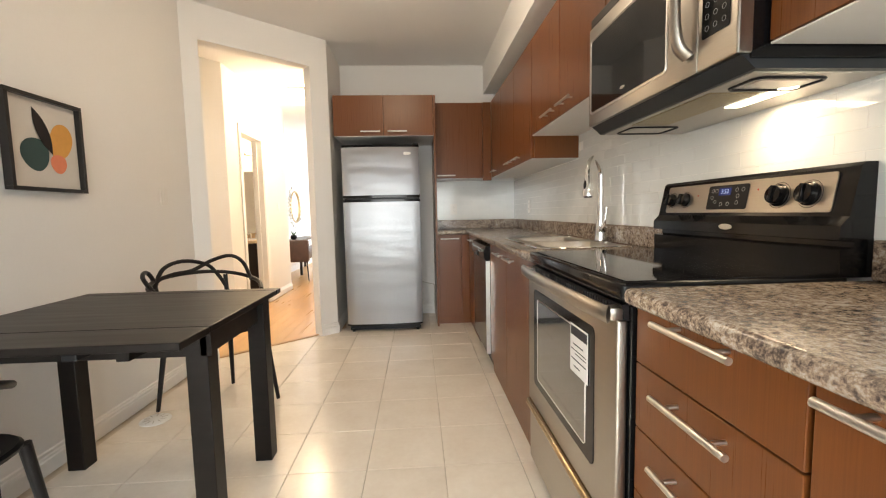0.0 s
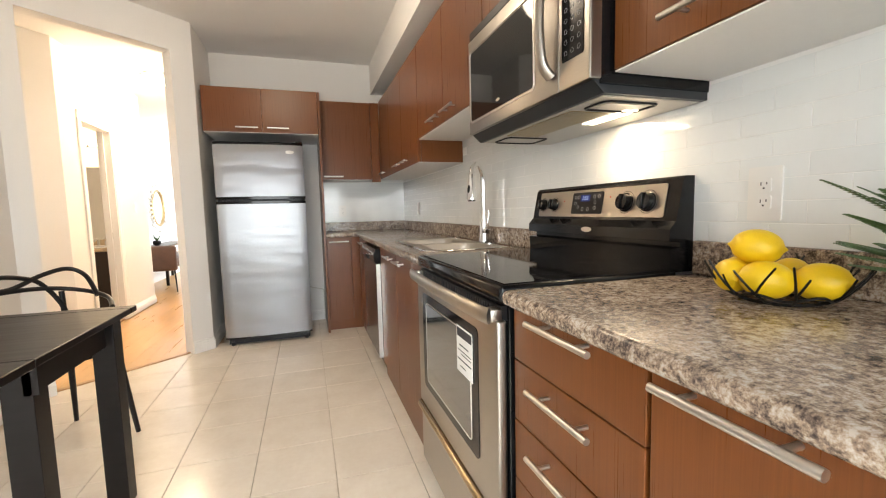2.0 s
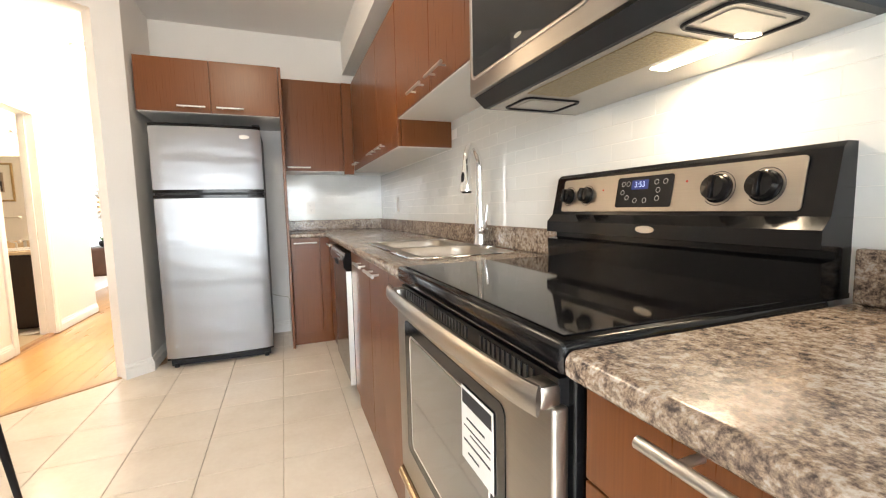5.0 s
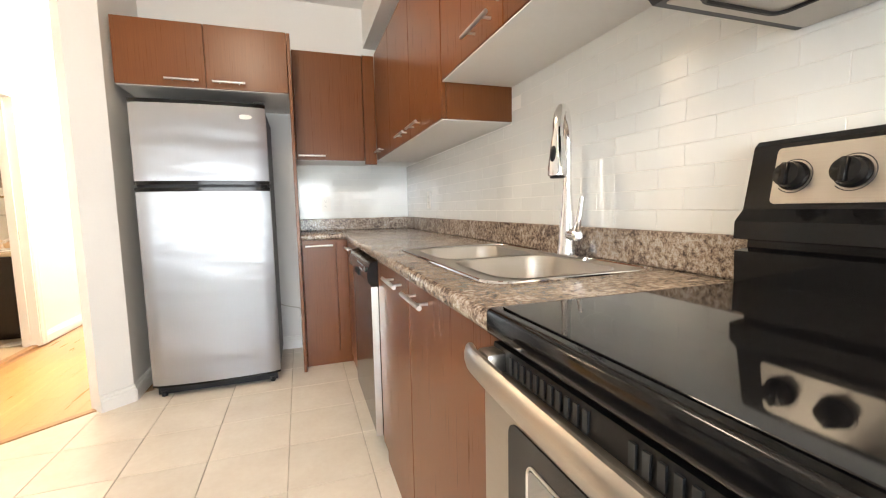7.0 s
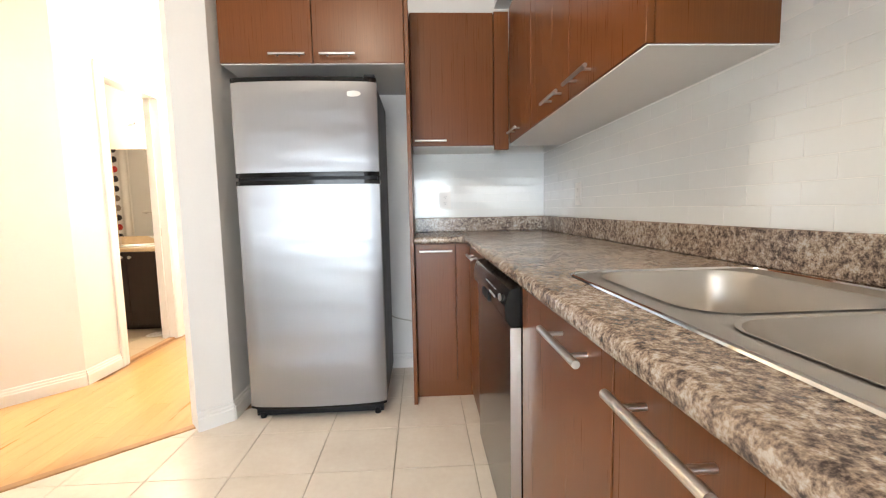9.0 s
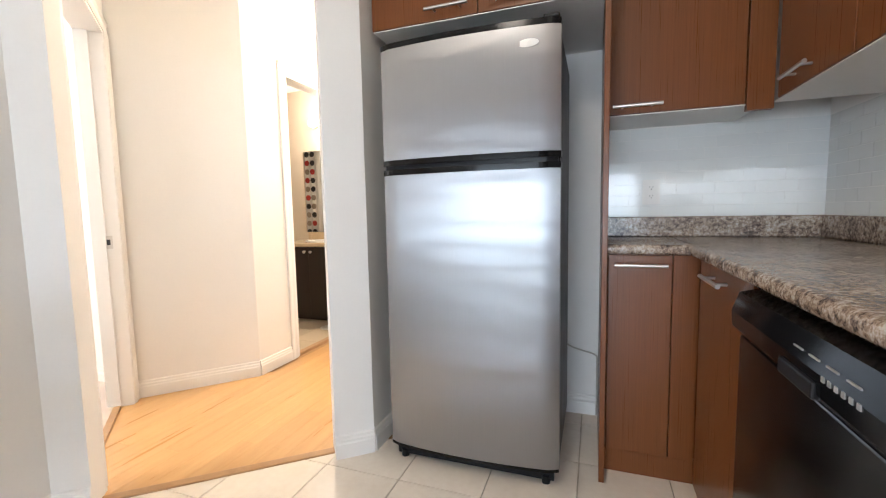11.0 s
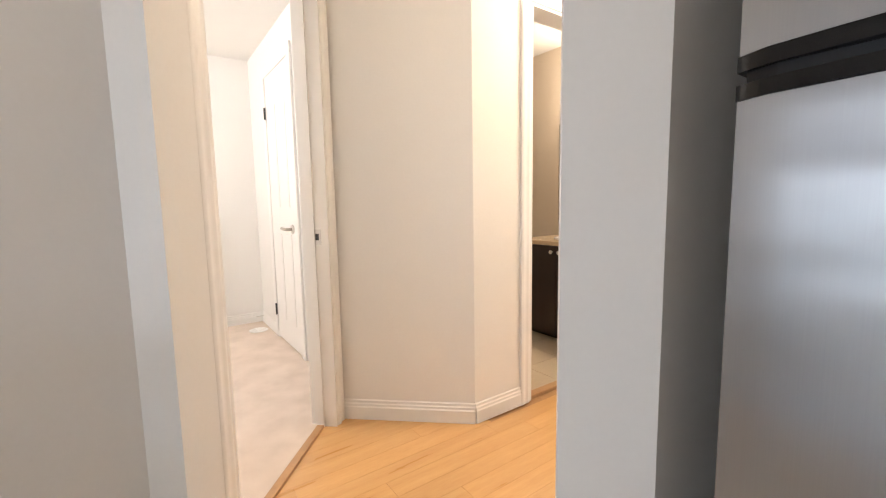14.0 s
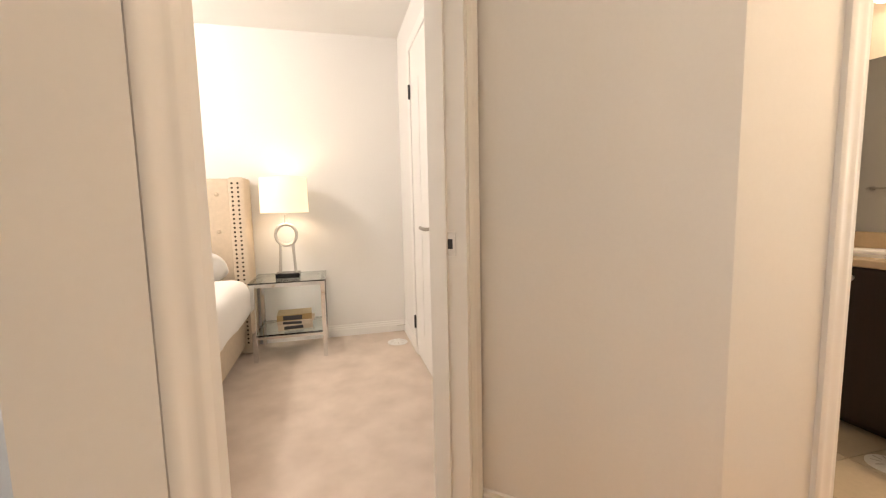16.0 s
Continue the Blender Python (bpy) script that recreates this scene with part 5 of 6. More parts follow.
# ---- bathroom ----
van = thing("vanity", (-1.95, 6.47, 0), "espresso wood bathroom vanity with two small round knobs", "vanity")
part("body", cube(-2.36, -1.612, 6.235, 6.735, 0.09, 0.775), ESPRESSO, van)
part("toe_board", cube(-2.36, -1.612, 6.30, 6.735, 0.04, 0.089), ESPRESSO, van)
for x0, x1, kx in ((-2.358, -2.007, -2.04), (-2.003, -1.614, -1.968)):
    d = part("door", cube(x0, x1, 6.215, 6.234, 0.10, 0.772, bevel=0.0015), ESPRESSO, van)
    part("knob", lathe(bmesh.new(), [(0.006, 0), (0.005, 0.012), (0.014, 0.018), (0.014, 0.026), (0.004, 0.030)], (0, 0, 0), 16), SATIN, d, "satin nickel knob", True)
    kn = d.children[-1]
    kn.data.transform(Matrix.Translation(-ORIGIN[van]) @ Matrix.Translation((kx, 6.215, 0.728)) @ Matrix.Rotation(radians(90), 4, "X") @ Matrix.Translation(ORIGIN[van]))
top = part("top", cube(-2.38, -1.611, 6.195, 6.736, 0.777, 0.812, bevel=0.008, seg=3), CREAM, van, "cream stone top")
part("upstand", cube(-2.38, -1.611, 6.716, 6.737, 0.8125, 0.89, bevel=0.003), CREAM, top)
prof = [(1.0, 0.004), (0.97, 0.012), (0.90, 0.012), (0.86, 0.003)]
bm = bmesh.new()
rings = [[bm.verts.new((-1.96 + 0.225 * r * math.cos(k * math.tau / 32), 6.45 + 0.165 * r * math.sin(k * math.tau / 32), 0.8125 + z)) for k in range(32)] for r, z in [(1.0, 0)] + prof + [(0.6, 0.0012), (0.1, 0.0008)]]
for a, b in zip(rings, rings[1:]):
    for k in range(32):
        bm.faces.new((a[k], a[(k + 1) % 32], b[(k + 1) % 32], b[k]))
bm.faces.new(rings[-1])
part("basin", bm, PORC, top, "white porcelain basin", True)
tap = thing("basin_faucet", (-1.93, 6.64, 0.8125), "brushed nickel two-handle basin faucet", "faucet")
part("base", cube(-2.02, -1.84, 6.62, 6.665, 0.8127, 0.826, bevel=0.006), SATIN, tap, "", True)
part("spout", tube(bmesh.new(), smooth_path([(-1.93, 6.645, 0.82), (-1.93, 6.64, 0.885), (-1.93, 6.60, 0.905), (-1.93, 6.54, 0.885)], 5), 0.013, 10), SATIN, tap, "", True)
for sx in (-1, 1):
    part("handle", tube(bmesh.new(), [(-1.93 + sx * 0.07, 6.643, 0.82), (-1.93 + sx * 0.072, 6.643, 0.875), (-1.93 + sx * 0.11, 6.62, 0.895)], 0.010, 8), SATIN, tap, "", True)
mir = thing("bathroom_mirror", (-1.98, 6.735, 0.90), "frameless rectangular bathroom mirror above the vanity", "mirror")
part("glass", cube(-2.41, -1.612, 6.733, 6.739, 0.893, 1.765), MIRROR, mir)
vl = thing("vanity_light", (-1.87, 6.70, 2.09), "lit chrome vanity light bar with round glass globes", "wall light")
part("bar", cube(-2.10, -1.66, 6.705, 6.738, 2.065, 2.105, bevel=0.006), CHROME, vl)
for x in (-2.06, -1.88, -1.70):
    arm = part("arm", rod(bmesh.new(), (x, 6.70, 2.085), (x, 6.62, 2.085), 0.016), CHROME, vl, "", True)
    g = part("globe", lathe(bmesh.new(), [(0.047 * math.sin(radians(a)) + 0.001, -0.047 * math.cos(radians(a))) for a in range(0, 181, 15)], (x, 6.585, 2.085), 20), GLOWW, arm, "glowing glass globe", True)
    g.visible_shadow = False
for ob in (van, tap, mir, vl):
    ob.location += Vector((-0.055, 0, -0.04))       # clear of the hall wall
vl.location += Vector((-0.10, 0, -0.065))
bp = thing("framed_print", (-3.12, BATHS, 1.32), "gilt framed monochrome print with a wide mat in the bathroom", "picture")
bx0, bx1, bz0, bz1 = -3.31, -2.94, 1.32, 1.85
part("mat_board", cube(bx0 + 0.02, bx1 - 0.02, BATHS + 0.002, BATHS + 0.010, bz0 + 0.02, bz1 - 0.02), PAPER, bp)
part("print", cube(bx0 + 0.11, bx1 - 0.11, BATHS + 0.0102, BATHS + 0.011, bz0 + 0.13, bz1 - 0.13), TAUPE, bp)
part("print_shape", cube(bx0 + 0.15, bx1 - 0.13, BATHS + 0.0112, BATHS + 0.012, bz0 + 0.14, bz1 - 0.25), INK, bp)
for x0, x1, z0, z1 in ((bx0, bx1, bz0, bz0 + 0.025), (bx0, bx1, bz1 - 0.025, bz1), (bx0, bx0 + 0.025, bz0 + 0.025, bz1 - 0.025), (bx1 - 0.025, bx1, bz0 + 0.025, bz1 - 0.025)):
    part("frame", cube(x0, x1, BATHS + 0.002, BATHS + 0.024, z0, z1, bevel=0.003), GOLD, bp)
tr = thing("towel_bar", (-3.15, BATHS, 1.10), "brushed nickel towel bar on the bathroom wall", "towel bar")
part("bar", rod(bmesh.new(), (-3.42, BATHS + 0.06, 1.10), (-2.90, BATHS + 0.06, 1.10), 0.008), SATIN, tr, "", True)
for x in (-3.40, -2.92):
    part("bracket", tube(bmesh.new(), [(x, BATHS + 0.001, 1.10), (x, BATHS + 0.065, 1.10)], 0.018, 10, taper=0.011), SATIN, tr, "", True)
# shower curtain with rows of printed discs
sc = thing("shower_curtain", (-3.6, 4.965, 0.25), "white shower curtain printed with red and dark discs", "shower curtain")
bm = bmesh.new()
cols = []
for i in range(19):
    x = -3.83 + i * 0.020
    y = 4.965 + 0.014 * math.sin(i * 1.15)
    cols.append([bm.verts.new((x, y, z)) for z in (0.25, 2.20)])
for a, b in zip(cols, cols[1:]):
    bm.faces.new((a[0], b[0], b[1], a[1]))
cur = part("cloth", bm, SHEET, sc, "", True)
cur.modifiers.new("thickness", "SOLIDIFY").thickness = 0.003
part("rod", rod(bmesh.new(), (-3.895, 4.965, 2.22), (-3.30, 4.965, 2.22), 0.012), CHROME, sc, "chrome curtain rod", True)
rr = random.Random(3)
for i in range(2):
    for j in range(13):
        x, z = -3.76 + i * 0.100, 0.36 + j * 0.135
        part("printed_disc", rod(bmesh.new(), (x, 4.990, z), (x, 4.986, z), 0.043, n=18), rr.choice((RED, INK, TAUPE, INK, TAUPE, RED)), sc)

# ---- bedroom ----
bd = thing("door_1", (-3.21, BEDN, 0), "closed white moulded panel door with a lever handle", "door", kind="structure")
dx0, dx1, dt = -3.52, -2.90, 2.03
part("leaf", cube(dx0 + 0.004, dx1 - 0.004, BEDN - 0.010, BEDN - 0.001, 0.022, dt), TRIM, bd)
for z0, z1 in ((0.20, 0.86), (1.05, 1.80)):
    for x0, x1 in ((dx0 + 0.11, (dx0 + dx1) / 2 - 0.05), ((dx0 + dx1) / 2 + 0.05, dx1 - 0.11)):
        part("panel", prism(bmesh.new(), rounded(x1 - x0, z1 - z0, 0.006), 0.0028, Matrix.Translation(((x0 + x1) / 2, BEDN - 0.0102, (z0 + z1) / 2)) @ SFACE), TRIM, bd)
for x0, x1, z0, z1 in ((dx0 - 0.07, dx0, 0.011, dt), (dx1, dx1 + 0.07, 0.011, dt), (dx0 - 0.07, dx1 + 0.07, dt + 0.001, dt + 0.07)):
    part("casing", cube(x0, x1, BEDN - 0.018, BEDN - 0.001, z0, z1, bevel=0.004), TRIM, bd)
lev = part("lever", tube(bmesh.new(), [(-2.965, BEDN - 0.012, 0.905), (-2.965, BEDN - 0.055, 0.905), (-3.0, BEDN - 0.06, 0.905), (-3.08, BEDN - 0.058, 0.908)], 0.010, 10), STEELV, bd, "satin nickel door lever", True)
part("rose", rod(bmesh.new(), (-2.965, BEDN - 0.010, 0.905), (-2.965, BEDN - 0.022, 0.905), 0.030), SATIN, lev, "", True)
for z in (0.24, 1.77):
    part("hinge", rod(bmesh.new(), (dx0 + 0.002, BEDN - 0.022, z - 0.045), (dx0 + 0.002, BEDN - 0.022, z + 0.045), 0.007), GREYD, bd, "", True)
single("door_stop", tube(bmesh.new(), [(-4.05, BEDN - 0.001, 0.07), (-4.05, BEDN - 0.075, 0.068)], 0.005, 8), SATIN, (-4.05, BEDN, 0.0685), "small spring door stop on the skirting", "door stop", smooth=True)

# furniture
ns = thing("nightstand", (-4.13, 3.81, 0.01), "chrome nightstand with two glass shelves", "nightstand")
nx0, nx1, ny0, ny1, nz = -4.32, -3.93, 3.585, 4.035, 0.545
for x in (nx0, nx1):
    for y in (ny0, ny1):
        part("leg", cube(x - 0.014, x + 0.014, y - 0.014, y + 0.014, 0.0095, nz - 0.006, bevel=0.002), CHROME, ns)
for x0, x1, y0, y1 in ((nx0, nx1, ny0 - 0.012, ny0 + 0.012), (nx0, nx1, ny1 - 0.012, ny1 + 0.012), (nx0 - 0.012, nx0 + 0.012, ny0, ny1), (nx1 - 0.012, nx1 + 0.012, ny0, ny1)):
    part("rail", cube(x0, x1, y0, y1, nz - 0.03, nz - 0.007), CHROME, ns)
    part("lower_rail", cube(x0, x1, y0, y1, 0.165, 0.182), CHROME, ns)
g = part("top_shelf", cube(nx0 - 0.02, nx1 + 0.02, ny0 - 0.02, ny1 + 0.02, nz - 0.006, nz + 0.003, bevel=0.002), GLASS, ns, "clear glass top")
g.visible_shadow = False
g = part("lower_shelf", cube(nx0 + 0.0, nx1 - 0.0, ny0 + 0.0, ny1 - 0.0, 0.183, 0.191), GLASS, ns, "clear glass shelf")
g.visible_shadow = False
z = 0.1915
for k, (h, t, dy, c) in enumerate(((0.034, 6, 0.0, CREAM), (0.030, -5, 0.008, CREAM), (0.042, 3, 0.0, GOLD))):
    bk = thing("book", (-4.09, 3.83, z), "cream clothbound book with a dark spine stacked on the nightstand", "book", "stacked books")
    m = pose(-4.09, 3.83 + dy, z, 0, 0, t)
    bm = cube(-0.09, 0.08, -0.115, 0.115, 0.0, h, bevel=0.002)
    bmesh.ops.transform(bm, matrix=m, verts=bm.verts)
    part("cover", bm, LINEN if k != 2 else c, bk)
    bm = cube(0.0802, 0.084, -0.075, 0.05, 0.006, h - 0.006)
    bmesh.ops.transform(bm, matrix=m, verts=bm.verts)
    part("spine_label", bm, INK, bk, "dark spine label")
    z += h + 0.0005
lp = thing("table_lamp", (-4.12, 3.80, nz + 0.003), "lit table lamp with a drum shade and a ring stem", "lamp")
lz = nz + 0.0035
part("base", cube(-4.18, -4.06, 3.72, 3.88, lz, lz + 0.032, bevel=0.002), BLACK, lp, "black block base")
for y in (3.748, 3.852):
    part("stem", rod(bmesh.new(), (-4.12, y, lz + 0.032), (-4.12, 3.80 + (y - 3.80) * 0.78, lz + 0.235), 0.010), SATIN, lp, "", True)
part("ring", tube(bmesh.new(), [(-4.12, 3.80 + 0.070 * math.cos(k * math.tau / 36), lz + 0.300 + 0.074 * math.sin(k * math.tau / 36)) for k in range(36)], 0.011, 10, True), SATIN, lp, "", True)
part("neck", rod(bmesh.new(), (-4.12, 3.80, lz + 0.374), (-4.12, 3.80, lz + 0.44), 0.007), SATIN, lp, "", True)
bm = bmesh.new()
rings = [[bm.verts.new((-4.12 + r * math.cos(k * math.tau / 40), 3.80 + r * math.sin(k * math.tau / 40), zz)) for k in range(40)] for r, zz in ((0.160, 1.005), (0.155, 1.245), (0.152, 1.245), (0.157, 1.005))]
for i in range(4):
    a, b = rings[i], rings[(i + 1) % 4]
    for k in range(40):
        bm.faces.new((a[k], a[(k + 1) % 40], b[(k + 1) % 40], b[k]))
shd = part("shade", bm, SHADE, lp, "glowing cream linen drum shade", True)

bed = thing("bed", (-3.3, 2.6, 0.01), "upholstered bed with a tufted nailhead headboard and white bedding", "bed")
hbm = cube(-4.34, -4.21, 1.60, 3.40, 0.02, 1.25, bevel=0.02, seg=3)
hb = part("headboard", hbm, LINEN, bed, "cream tufted linen headboard", True)
part("headboard_wing", cube(-4.335, -4.10, 3.40, 3.50, 0.02, 1.25, bevel=0.015, seg=3), LINEN, hb, "", True)
for r in (3.425, 3.462):
    for k in range(38):
        part("nail", lathe(bmesh.new(), [(0.0075, 0.0), (0.005, 0.003), (0.001, 0.004)], (0, 0, 0), 8), NAIL, hb)
        hb.children[-1].data.transform(Matrix.Translation(-ORIGIN[bed]) @ Matrix.Translation((-4.0995, r, 0.10 + k * 0.030)) @ Matrix.Rotation(radians(90), 4, "Y") @ Matrix.Translation(ORIGIN[bed]))
for j in range(5):
    for i in range(4):
        part("tuft", lathe(bmesh.new(), [(0.016, 0.0), (0.012, 0.006), (0.002, 0.009)], (0, 0, 0), 12), LINEN, hb, "", True)
        hb.children[-1].data.transform(Matrix.Translation(-ORIGIN[bed]) @ Matrix.Translation((-4.2105, 3.30 - i * 0.2 - (j % 2) * 0.1, 0.62 + j * 0.13)) @ Matrix.Rotation(radians(90), 4, "Y") @ Matrix.Translation(ORIGIN[bed]))
part("base", cube(-4.21, -2.2, 1.66, 3.44, 0.07, 0.32, bevel=0.012), LINEN, bed, "", True)
for x in (-4.1, -2.3):
    for y in (1.75, 3.36):
        part("leg", cube(x - 0.03, x + 0.03, y - 0.03, y + 0.03, 0.0095, 0.07), DWOOD, bed)
part("mattress", cube(-4.20, -2.22, 1.68, 3.42, 0.322, 0.53, bevel=0.05, seg=4), SHEET, bed, "", True)
bm = cube(-3.95, -2.17, 1.60, 3.53, 0.30, 0.585, bevel=0.09, seg=5)
bmesh.ops.subdivide_edges(bm, edges=[e for e in bm.edges if e.calc_length() > 0.2], cuts=12, use_grid_fill=True)
for v in bm.verts:
    v.co += Vector((0.012 * noise.noise(v.co * 6), 0.018 * noise.noise(v.co * 5 + Vector((3, 1, 2))), 0.015 * noise.noise(v.co * 7)))
part("duvet", bm, SHEET, bed, "rumpled white duvet", True)
for y in (2.1, 3.05):
    bm = bmesh.new()
    bmesh.ops.create_uvsphere(bm, u_segments=24, v_segments=14, radius=1.0)
    for v in bm.verts:
        c = v.co
        v.co = Vector((math.copysign(abs(c.x) ** 0.7, c.x) * 0.19, math.copysign(abs(c.y) ** 0.6, c.y) * 0.33, c.z * 0.075))
    bmesh.ops.transform(bm, matrix=pose(-4.02, y, 0.66, 0, -35, 0), verts=bm.verts)
    pl = single("pillow", bm, SHEET, (-4.02, y, 0.6), "plump white cotton pillow against the headboard", "pillow", "bed pillows", True)

for ob in [o for o in scene.objects if o.parent is None and o.name.split(".")[0] in ("nightstand", "book", "table_lamp", "bed", "pillow")]:
    ob.location += Vector((0.25, -0.03 if ob.name[:2] in ("be", "pi") else -0.08, 0))        # the group stands this far out from the corner

# ---- living room glimpsed past the hall ----
mr = thing("round_mirror", (-2.095, 9.2, 0.85), "round silver wall mirror with a scalloped sunburst frame", "mirror")
MC = Vector((-2.09, 9.2, 1.265))
part("glass", rod(bmesh.new(), MC, MC + Vector((0.012, 0, 0)), 0.30, n=40), MIRROR, mr)
part("rim", tube(bmesh.new(), [MC + Vector((0.014, 0.305 * math.cos(k * math.tau / 40), 0.305 * math.sin(k * math.tau / 40))) for k in range(40)], 0.022, 8, True), GOLD, mr, "", True)
for k in range(30):
    a = k * math.tau / 30
    d = Vector((0, math.cos(a), math.sin(a)))
    part("ray", rod(bmesh.new(), MC + d * 0.33 + Vector((0.01, 0, 0)), MC + d * (0.42 if k % 2 else 0.39) + Vector((0.01, 0, 0)), 0.022, 0.028, n=8), SATIN, mr)
ac = thing("accent_chair", (-1.72, 7.9, 0), "brown leather accent chair on thin dark legs", "chair")
bm = cube(-2.0, -1.45, 7.62, 8.15, 0.36, 0.46, bevel=0.03, seg=3)
part("seat", bm, LEATHER, ac, "", True)
bm = cube(-2.02, -1.43, 7.56, 7.66, 0.32, 0.69, bevel=0.04, seg=4)
part("backrest", bm, LEATHER, ac, "", True)
for x in (-1.97, -1.48):
    part("armrest", cube(x - 0.04, x + 0.04, 7.64, 8.10, 0.40, 0.58, bevel=0.03, seg=3), LEATHER, ac, "", True)
    for y, e in ((7.64, -0.05), (8.08, 0.05)):
        part("leg", rod(bmesh.new(), (x, y, 0.37), (x + (0.03 if x > -1.7 else -0.03), y + e, 0), 0.012, 0.008), BLACKM, ac, "", True)
tbl = thing("console_table", (-1.93, 8.75, 0), "dark wood console table against the living room wall", "table")
part("tabletop", cube(-2.085, -1.74, 8.3, 9.7, 0.62, 0.65), DWOOD, tbl)
part("shelf", cube(-2.07, -1.76, 8.34, 9.66, 0.28, 0.30), DWOOD, tbl)
for x in (-2.06, -1.77):
    for y in (8.33, 9.67):
        part("leg", cube(x - 0.02, x + 0.02, y - 0.02, y + 0.02, 0, 0.62), DWOOD, tbl)
pp = thing("potted_plant", (-1.9, 8.40, 0.651), "small spiky green plant in a dark round pot", "plant")
part("pot", lathe(bmesh.new(), [(0.03, 0), (0.055, 0.03), (0.06, 0.06), (0.045, 0.085), (0.002, 0.08)], (-1.9, 8.40, 0.651)), BLACKM, pp, "", True)
rr = random.Random(2)
for k in range(14):
    a = k * 2.4
    d = Vector((math.cos(a), math.sin(a), 0)) * rr.uniform(0.03, 0.07)
    part("leaf", rod(bmesh.new(), (-1.9, 8.40, 0.72), Vector((-1.9, 8.40, 0.72)) + d + Vector((0, 0, rr.uniform(0.06, 0.12))), 0.008, 0.001, n=6), LEAF, pp)
dfr = thing("door_frame_living", (-2.09, 10.2, 0), "white moulded door frame in the living room wall", "door frame", kind="structure")
for y0, y1, z0, z1 in ((9.86, 9.94, 0, 2.12), (10.64, 10.72, 0, 2.12), (9.86, 10.72, 2.121, 2.20)):
    part("casing", cube(-2.098, -2.075, y0, y1, z0, z1, bevel=0.004), TRIM, dfr)
part("leaf", cube(-2.098, -2.088, 9.945, 10.635, 0.01, 2.118), TRIM, dfr)

# ---- tiles, planks ----
def clip(bm, points):
    for co, no in points:
        bmesh.ops.bisect_plane(bm, geom=list(bm.verts) + list(bm.edges) + list(bm.faces), plane_co=co, plane_no=no, clear_outer=True)
        es = [e for e in bm.edges if e.is_boundary]
        if es:
            bmesh.ops.holes_fill(bm, edges=es, sides=0)
    return bm


def piece(name, mesh, parent, at):
    ob = new(name, mesh)
    ob.location = at
    ob.parent = parent
    return ob


def slab_mesh(name, w, d, t, bevel, material):
    """Thin block with softened top edges, its top centre at the origin."""
    bm = bmesh.new()
    lo = [(-w / 2, -d / 2, -t), (w / 2, -d / 2, -t), (w / 2, d / 2, -t), (-w / 2, d / 2, -t)]
    mid = [(x, y, -bevel) for x, y, _ in lo]
    hi = [(x - math.copysign(bevel, x), y - math.copysign(bevel, y), 0) for x, y, _ in lo]
    r = [[bm.verts.new(v) for v in q] for q in (lo, mid, hi)]
    bm.faces.new(r[0][::-1])
    bm.faces.new(r[2])
    for a, b in zip(r, r[1:]):
        for k in range(4):
            bm.faces.new((a[k], a[(k + 1) % 4], b[(k + 1) % 4], b[k]))
    return mesh_of(name, bm, material)


T = 0.3335
tile_mesh = slab_mesh("tile", T - 0.0030, T - 0.0030, 0.0085, 0.0012, TILE)
for i in range(-4, 5):
    for j in range(-13, 12):
        cx, cy = 0.145 + (i + 0.5) * T, 2.285 + (j + 0.5) * T
        if not (-1.5 < cx < 1.1 and cy < 5.2):
            continue
        if cx < NICHE - T / 2 and cy > 4.60:
            continue
        dist = (Vector((cx, cy, 0)) - SILL).dot(nK)
        if dist > 0.24:
            continue
        if dist > -0.24 and cx < -0.3:
            bm = bmesh.new()
            bm.from_mesh(tile_mesh)
            clip(bm, [(SILL - Vector((cx, cy, 0)), nK)])
            if not bm.faces:
                bm.free()
                continue
            piece("tile", mesh_of("tile", bm, TILE), flr, (cx, cy, 0))
        else:
            piece("tile", tile_mesh, flr, (cx, cy, 0))
bt = slab_mesh("tile", 0.3, 0.3, 0.007, 0.001, BTILE)
for i in range(8):
    for j in range(7):
        cx, cy = -1.555 - 0.152 - i * 0.303, BATHS + 0.15 + j * 0.303
        if cx > -3.8 and cy < 6.7:
            if cx > -2.2 and cy < 5.3:
                bm = bmesh.new()
                bm.from_mesh(bt)
                clip(bm, [(Vector((-1.58, 5.03, 0)) - Vector((cx, cy, 0)), Vector((0.67, -0.74, 0)))])
                if bm.faces:
                    piece("tile", mesh_of("tile", bm, BTILE), bathf, (cx, cy, 0))
                else:
                    bm.free()
                continue
            piece("tile", bt, bathf, (cx, cy, 0))
rr = random.Random(9)
PW = 0.094
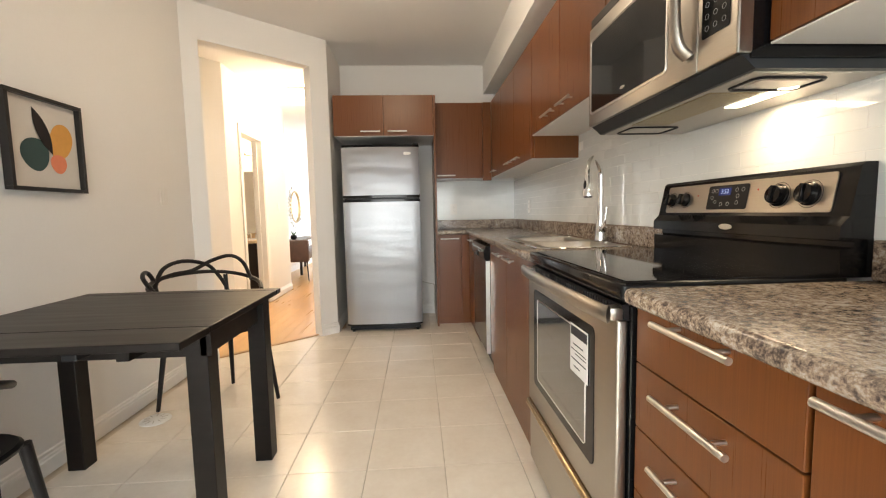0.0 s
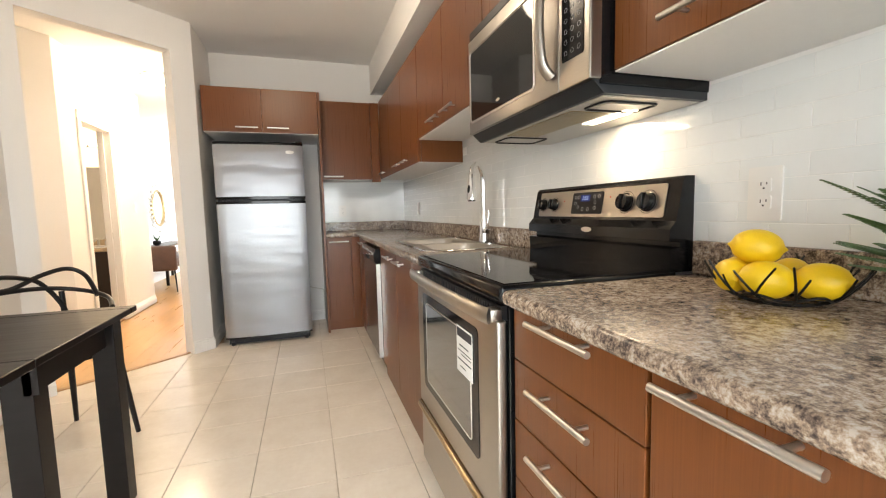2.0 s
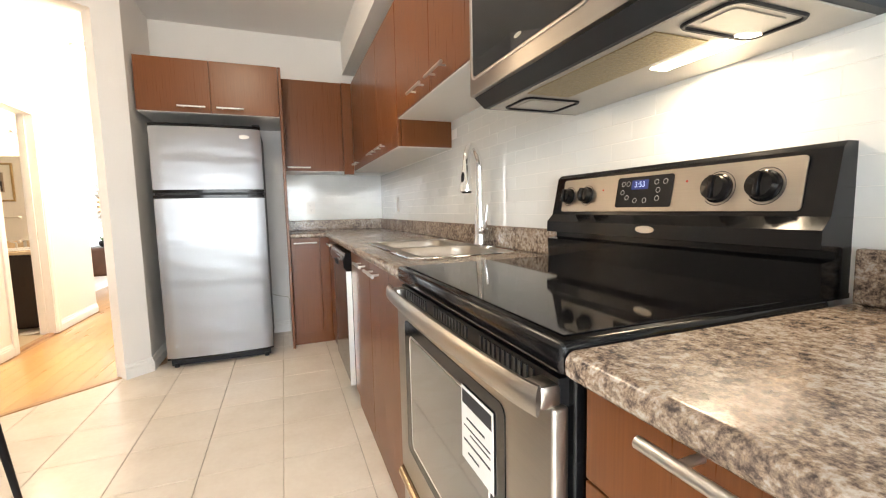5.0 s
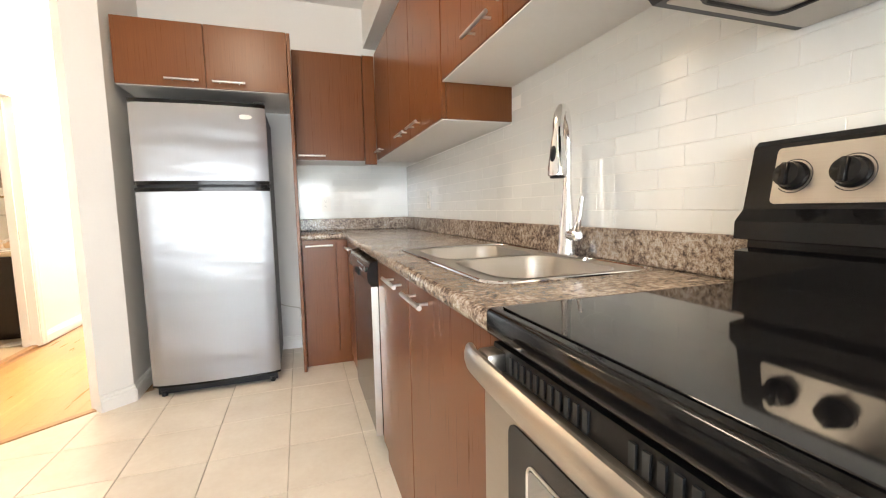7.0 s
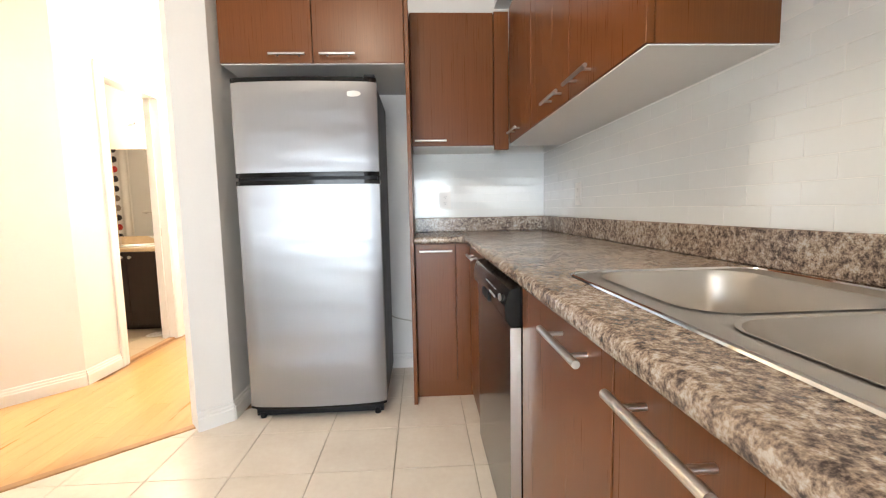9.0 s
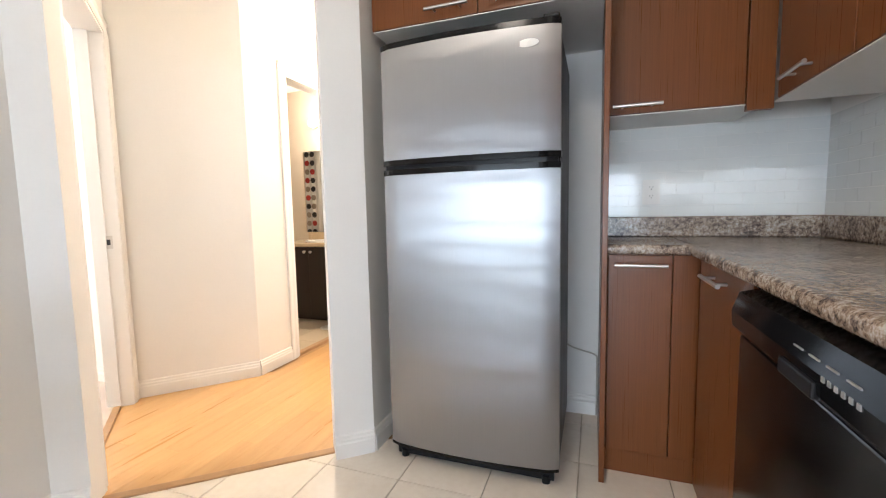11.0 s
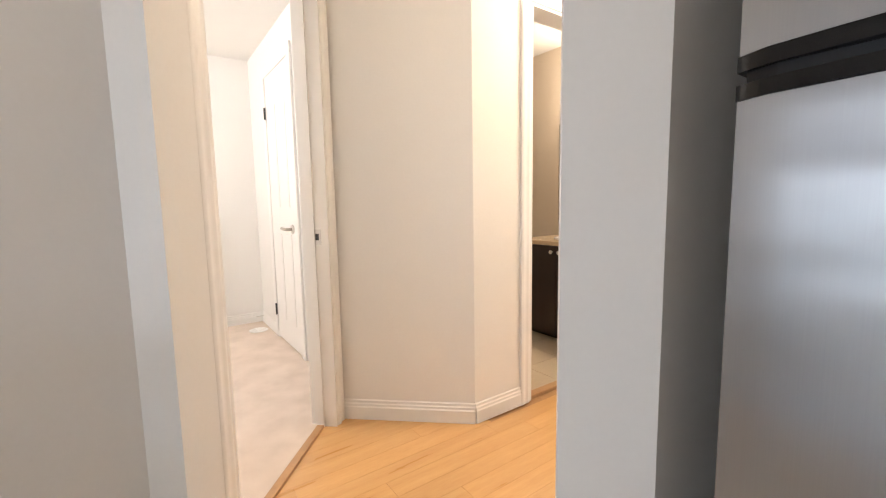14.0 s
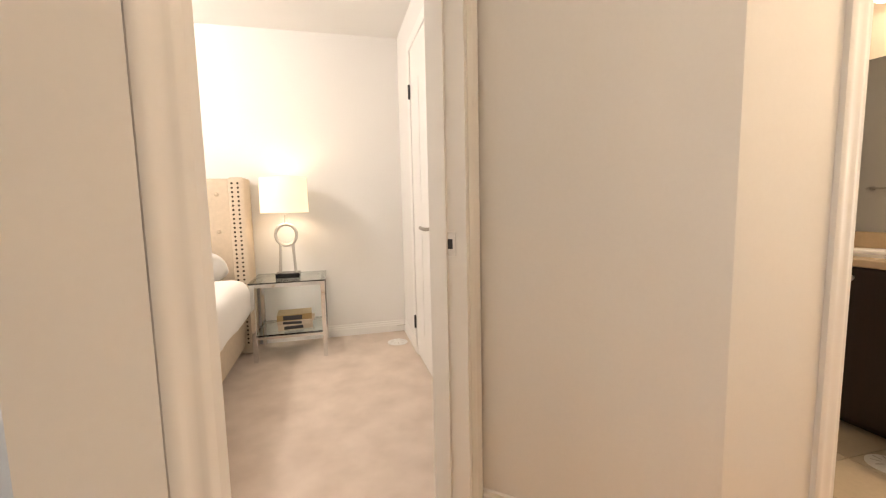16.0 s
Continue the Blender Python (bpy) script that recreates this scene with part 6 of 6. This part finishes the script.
for i in range(19):
    cx = -0.50 - PW / 2 - i * PW + 0.047
    y = 2.5 + rr.uniform(0, 0.9)
    while y < 11.0:
        ln = rr.uniform(0.75, 1.25)
        cy = y + ln / 2
        y += ln
        p = Vector((cx, cy, 0))
        dk, db = (p - SILL).dot(nK), (p - SILLB).dot(nB)
        low, high = cy - ln / 2, cy + ln / 2
        cuts = [(SILL + nK * 0.002 - p, -nK), (SILLB - nB * 0.002 - p, nB)]
        if cx < -1.50:
            if low < 5.05 < high:
                cuts.append((Vector((0, 5.05, 0)) - p, Vector((0, 1, 0))))
            elif low < 6.88 < high:
                cuts.append((Vector((0, 6.88, 0)) - p, Vector((0, -1, 0))))
            elif 5.05 <= low and high <= 6.88:
                continue
        if dk < -1.0 or db > 1.0:
            continue
        bm = bmesh.new()
        bm.from_mesh(slab_mesh("plank", PW - 0.0006, ln - 0.0006, 0.010, 0.0005, OAK))
        clip(bm, cuts)
        if not bm.faces:
            bm.free()
            continue
        piece("plank", mesh_of("plank", bm, OAK), hallf, (cx, cy, 0))

# glass wall tiles over white grout
structure("backsplash_grout", box(cube(1.4327, 1.4395, 0.5, NORTH - 0.0005, 0.93, 1.57), 0.575, 1.4325, NORTH - 0.0073, NORTH - 0.0005, 0.93, 1.427), WGROUT, "white grout bed of the glass backsplash", "backsplash")
TW, TH, GAP = 0.1510, 0.0492, 0.0016


def wall_tile(w, h):
    me = slab_mesh("glass_tile", w, h, 0.0045, 0.0005, GTILE)
    return me


cache = {}
rows = 11
for r in range(rows):
    z = 1.0095 + r * (TH + GAP)
    off = (TW + GAP) / 2 if r % 2 else 0.0
    y = 0.5 - off
    while y < NORTH:
        a, b = max(y, 0.5), min(y + TW, NORTH - 0.006)
        zt = z + TH
        limit = 1.563 if 2.2 < (a + b) / 2 < 3.24 else 1.42
        if 1.43 < (a + b) / 2 < 2.2:
            limit = 1.39
        zt = min(zt, limit)
        if b - a > 0.02 and zt - z > 0.012:
            k = (round(b - a, 3), round(zt - z, 3))
            if k not in cache:
                cache[k] = wall_tile(*k)
            ob = piece("glass_tile", cache[k], wall_e, (1.4318, (a + b) / 2, (z + zt) / 2))
            ob.rotation_euler = (radians(90), 0, radians(-90))
        y += TW + GAP
    x = 0.575 - (off * 0.6)
    while x < 1.43 and z + TH < 1.43:
        a, b = max(x, 0.575), min(x + TW, 1.4345)
        if b - a > 0.02:
            k = (round(b - a, 3), round(TH, 3))
            if k not in cache:
                cache[k] = wall_tile(*k)
            ob = piece("glass_tile", cache[k], wall_n, ((a + b) / 2, NORTH - 0.0082, z + TH / 2))
            ob.rotation_euler = (radians(90), 0, 0)
        x += TW + GAP
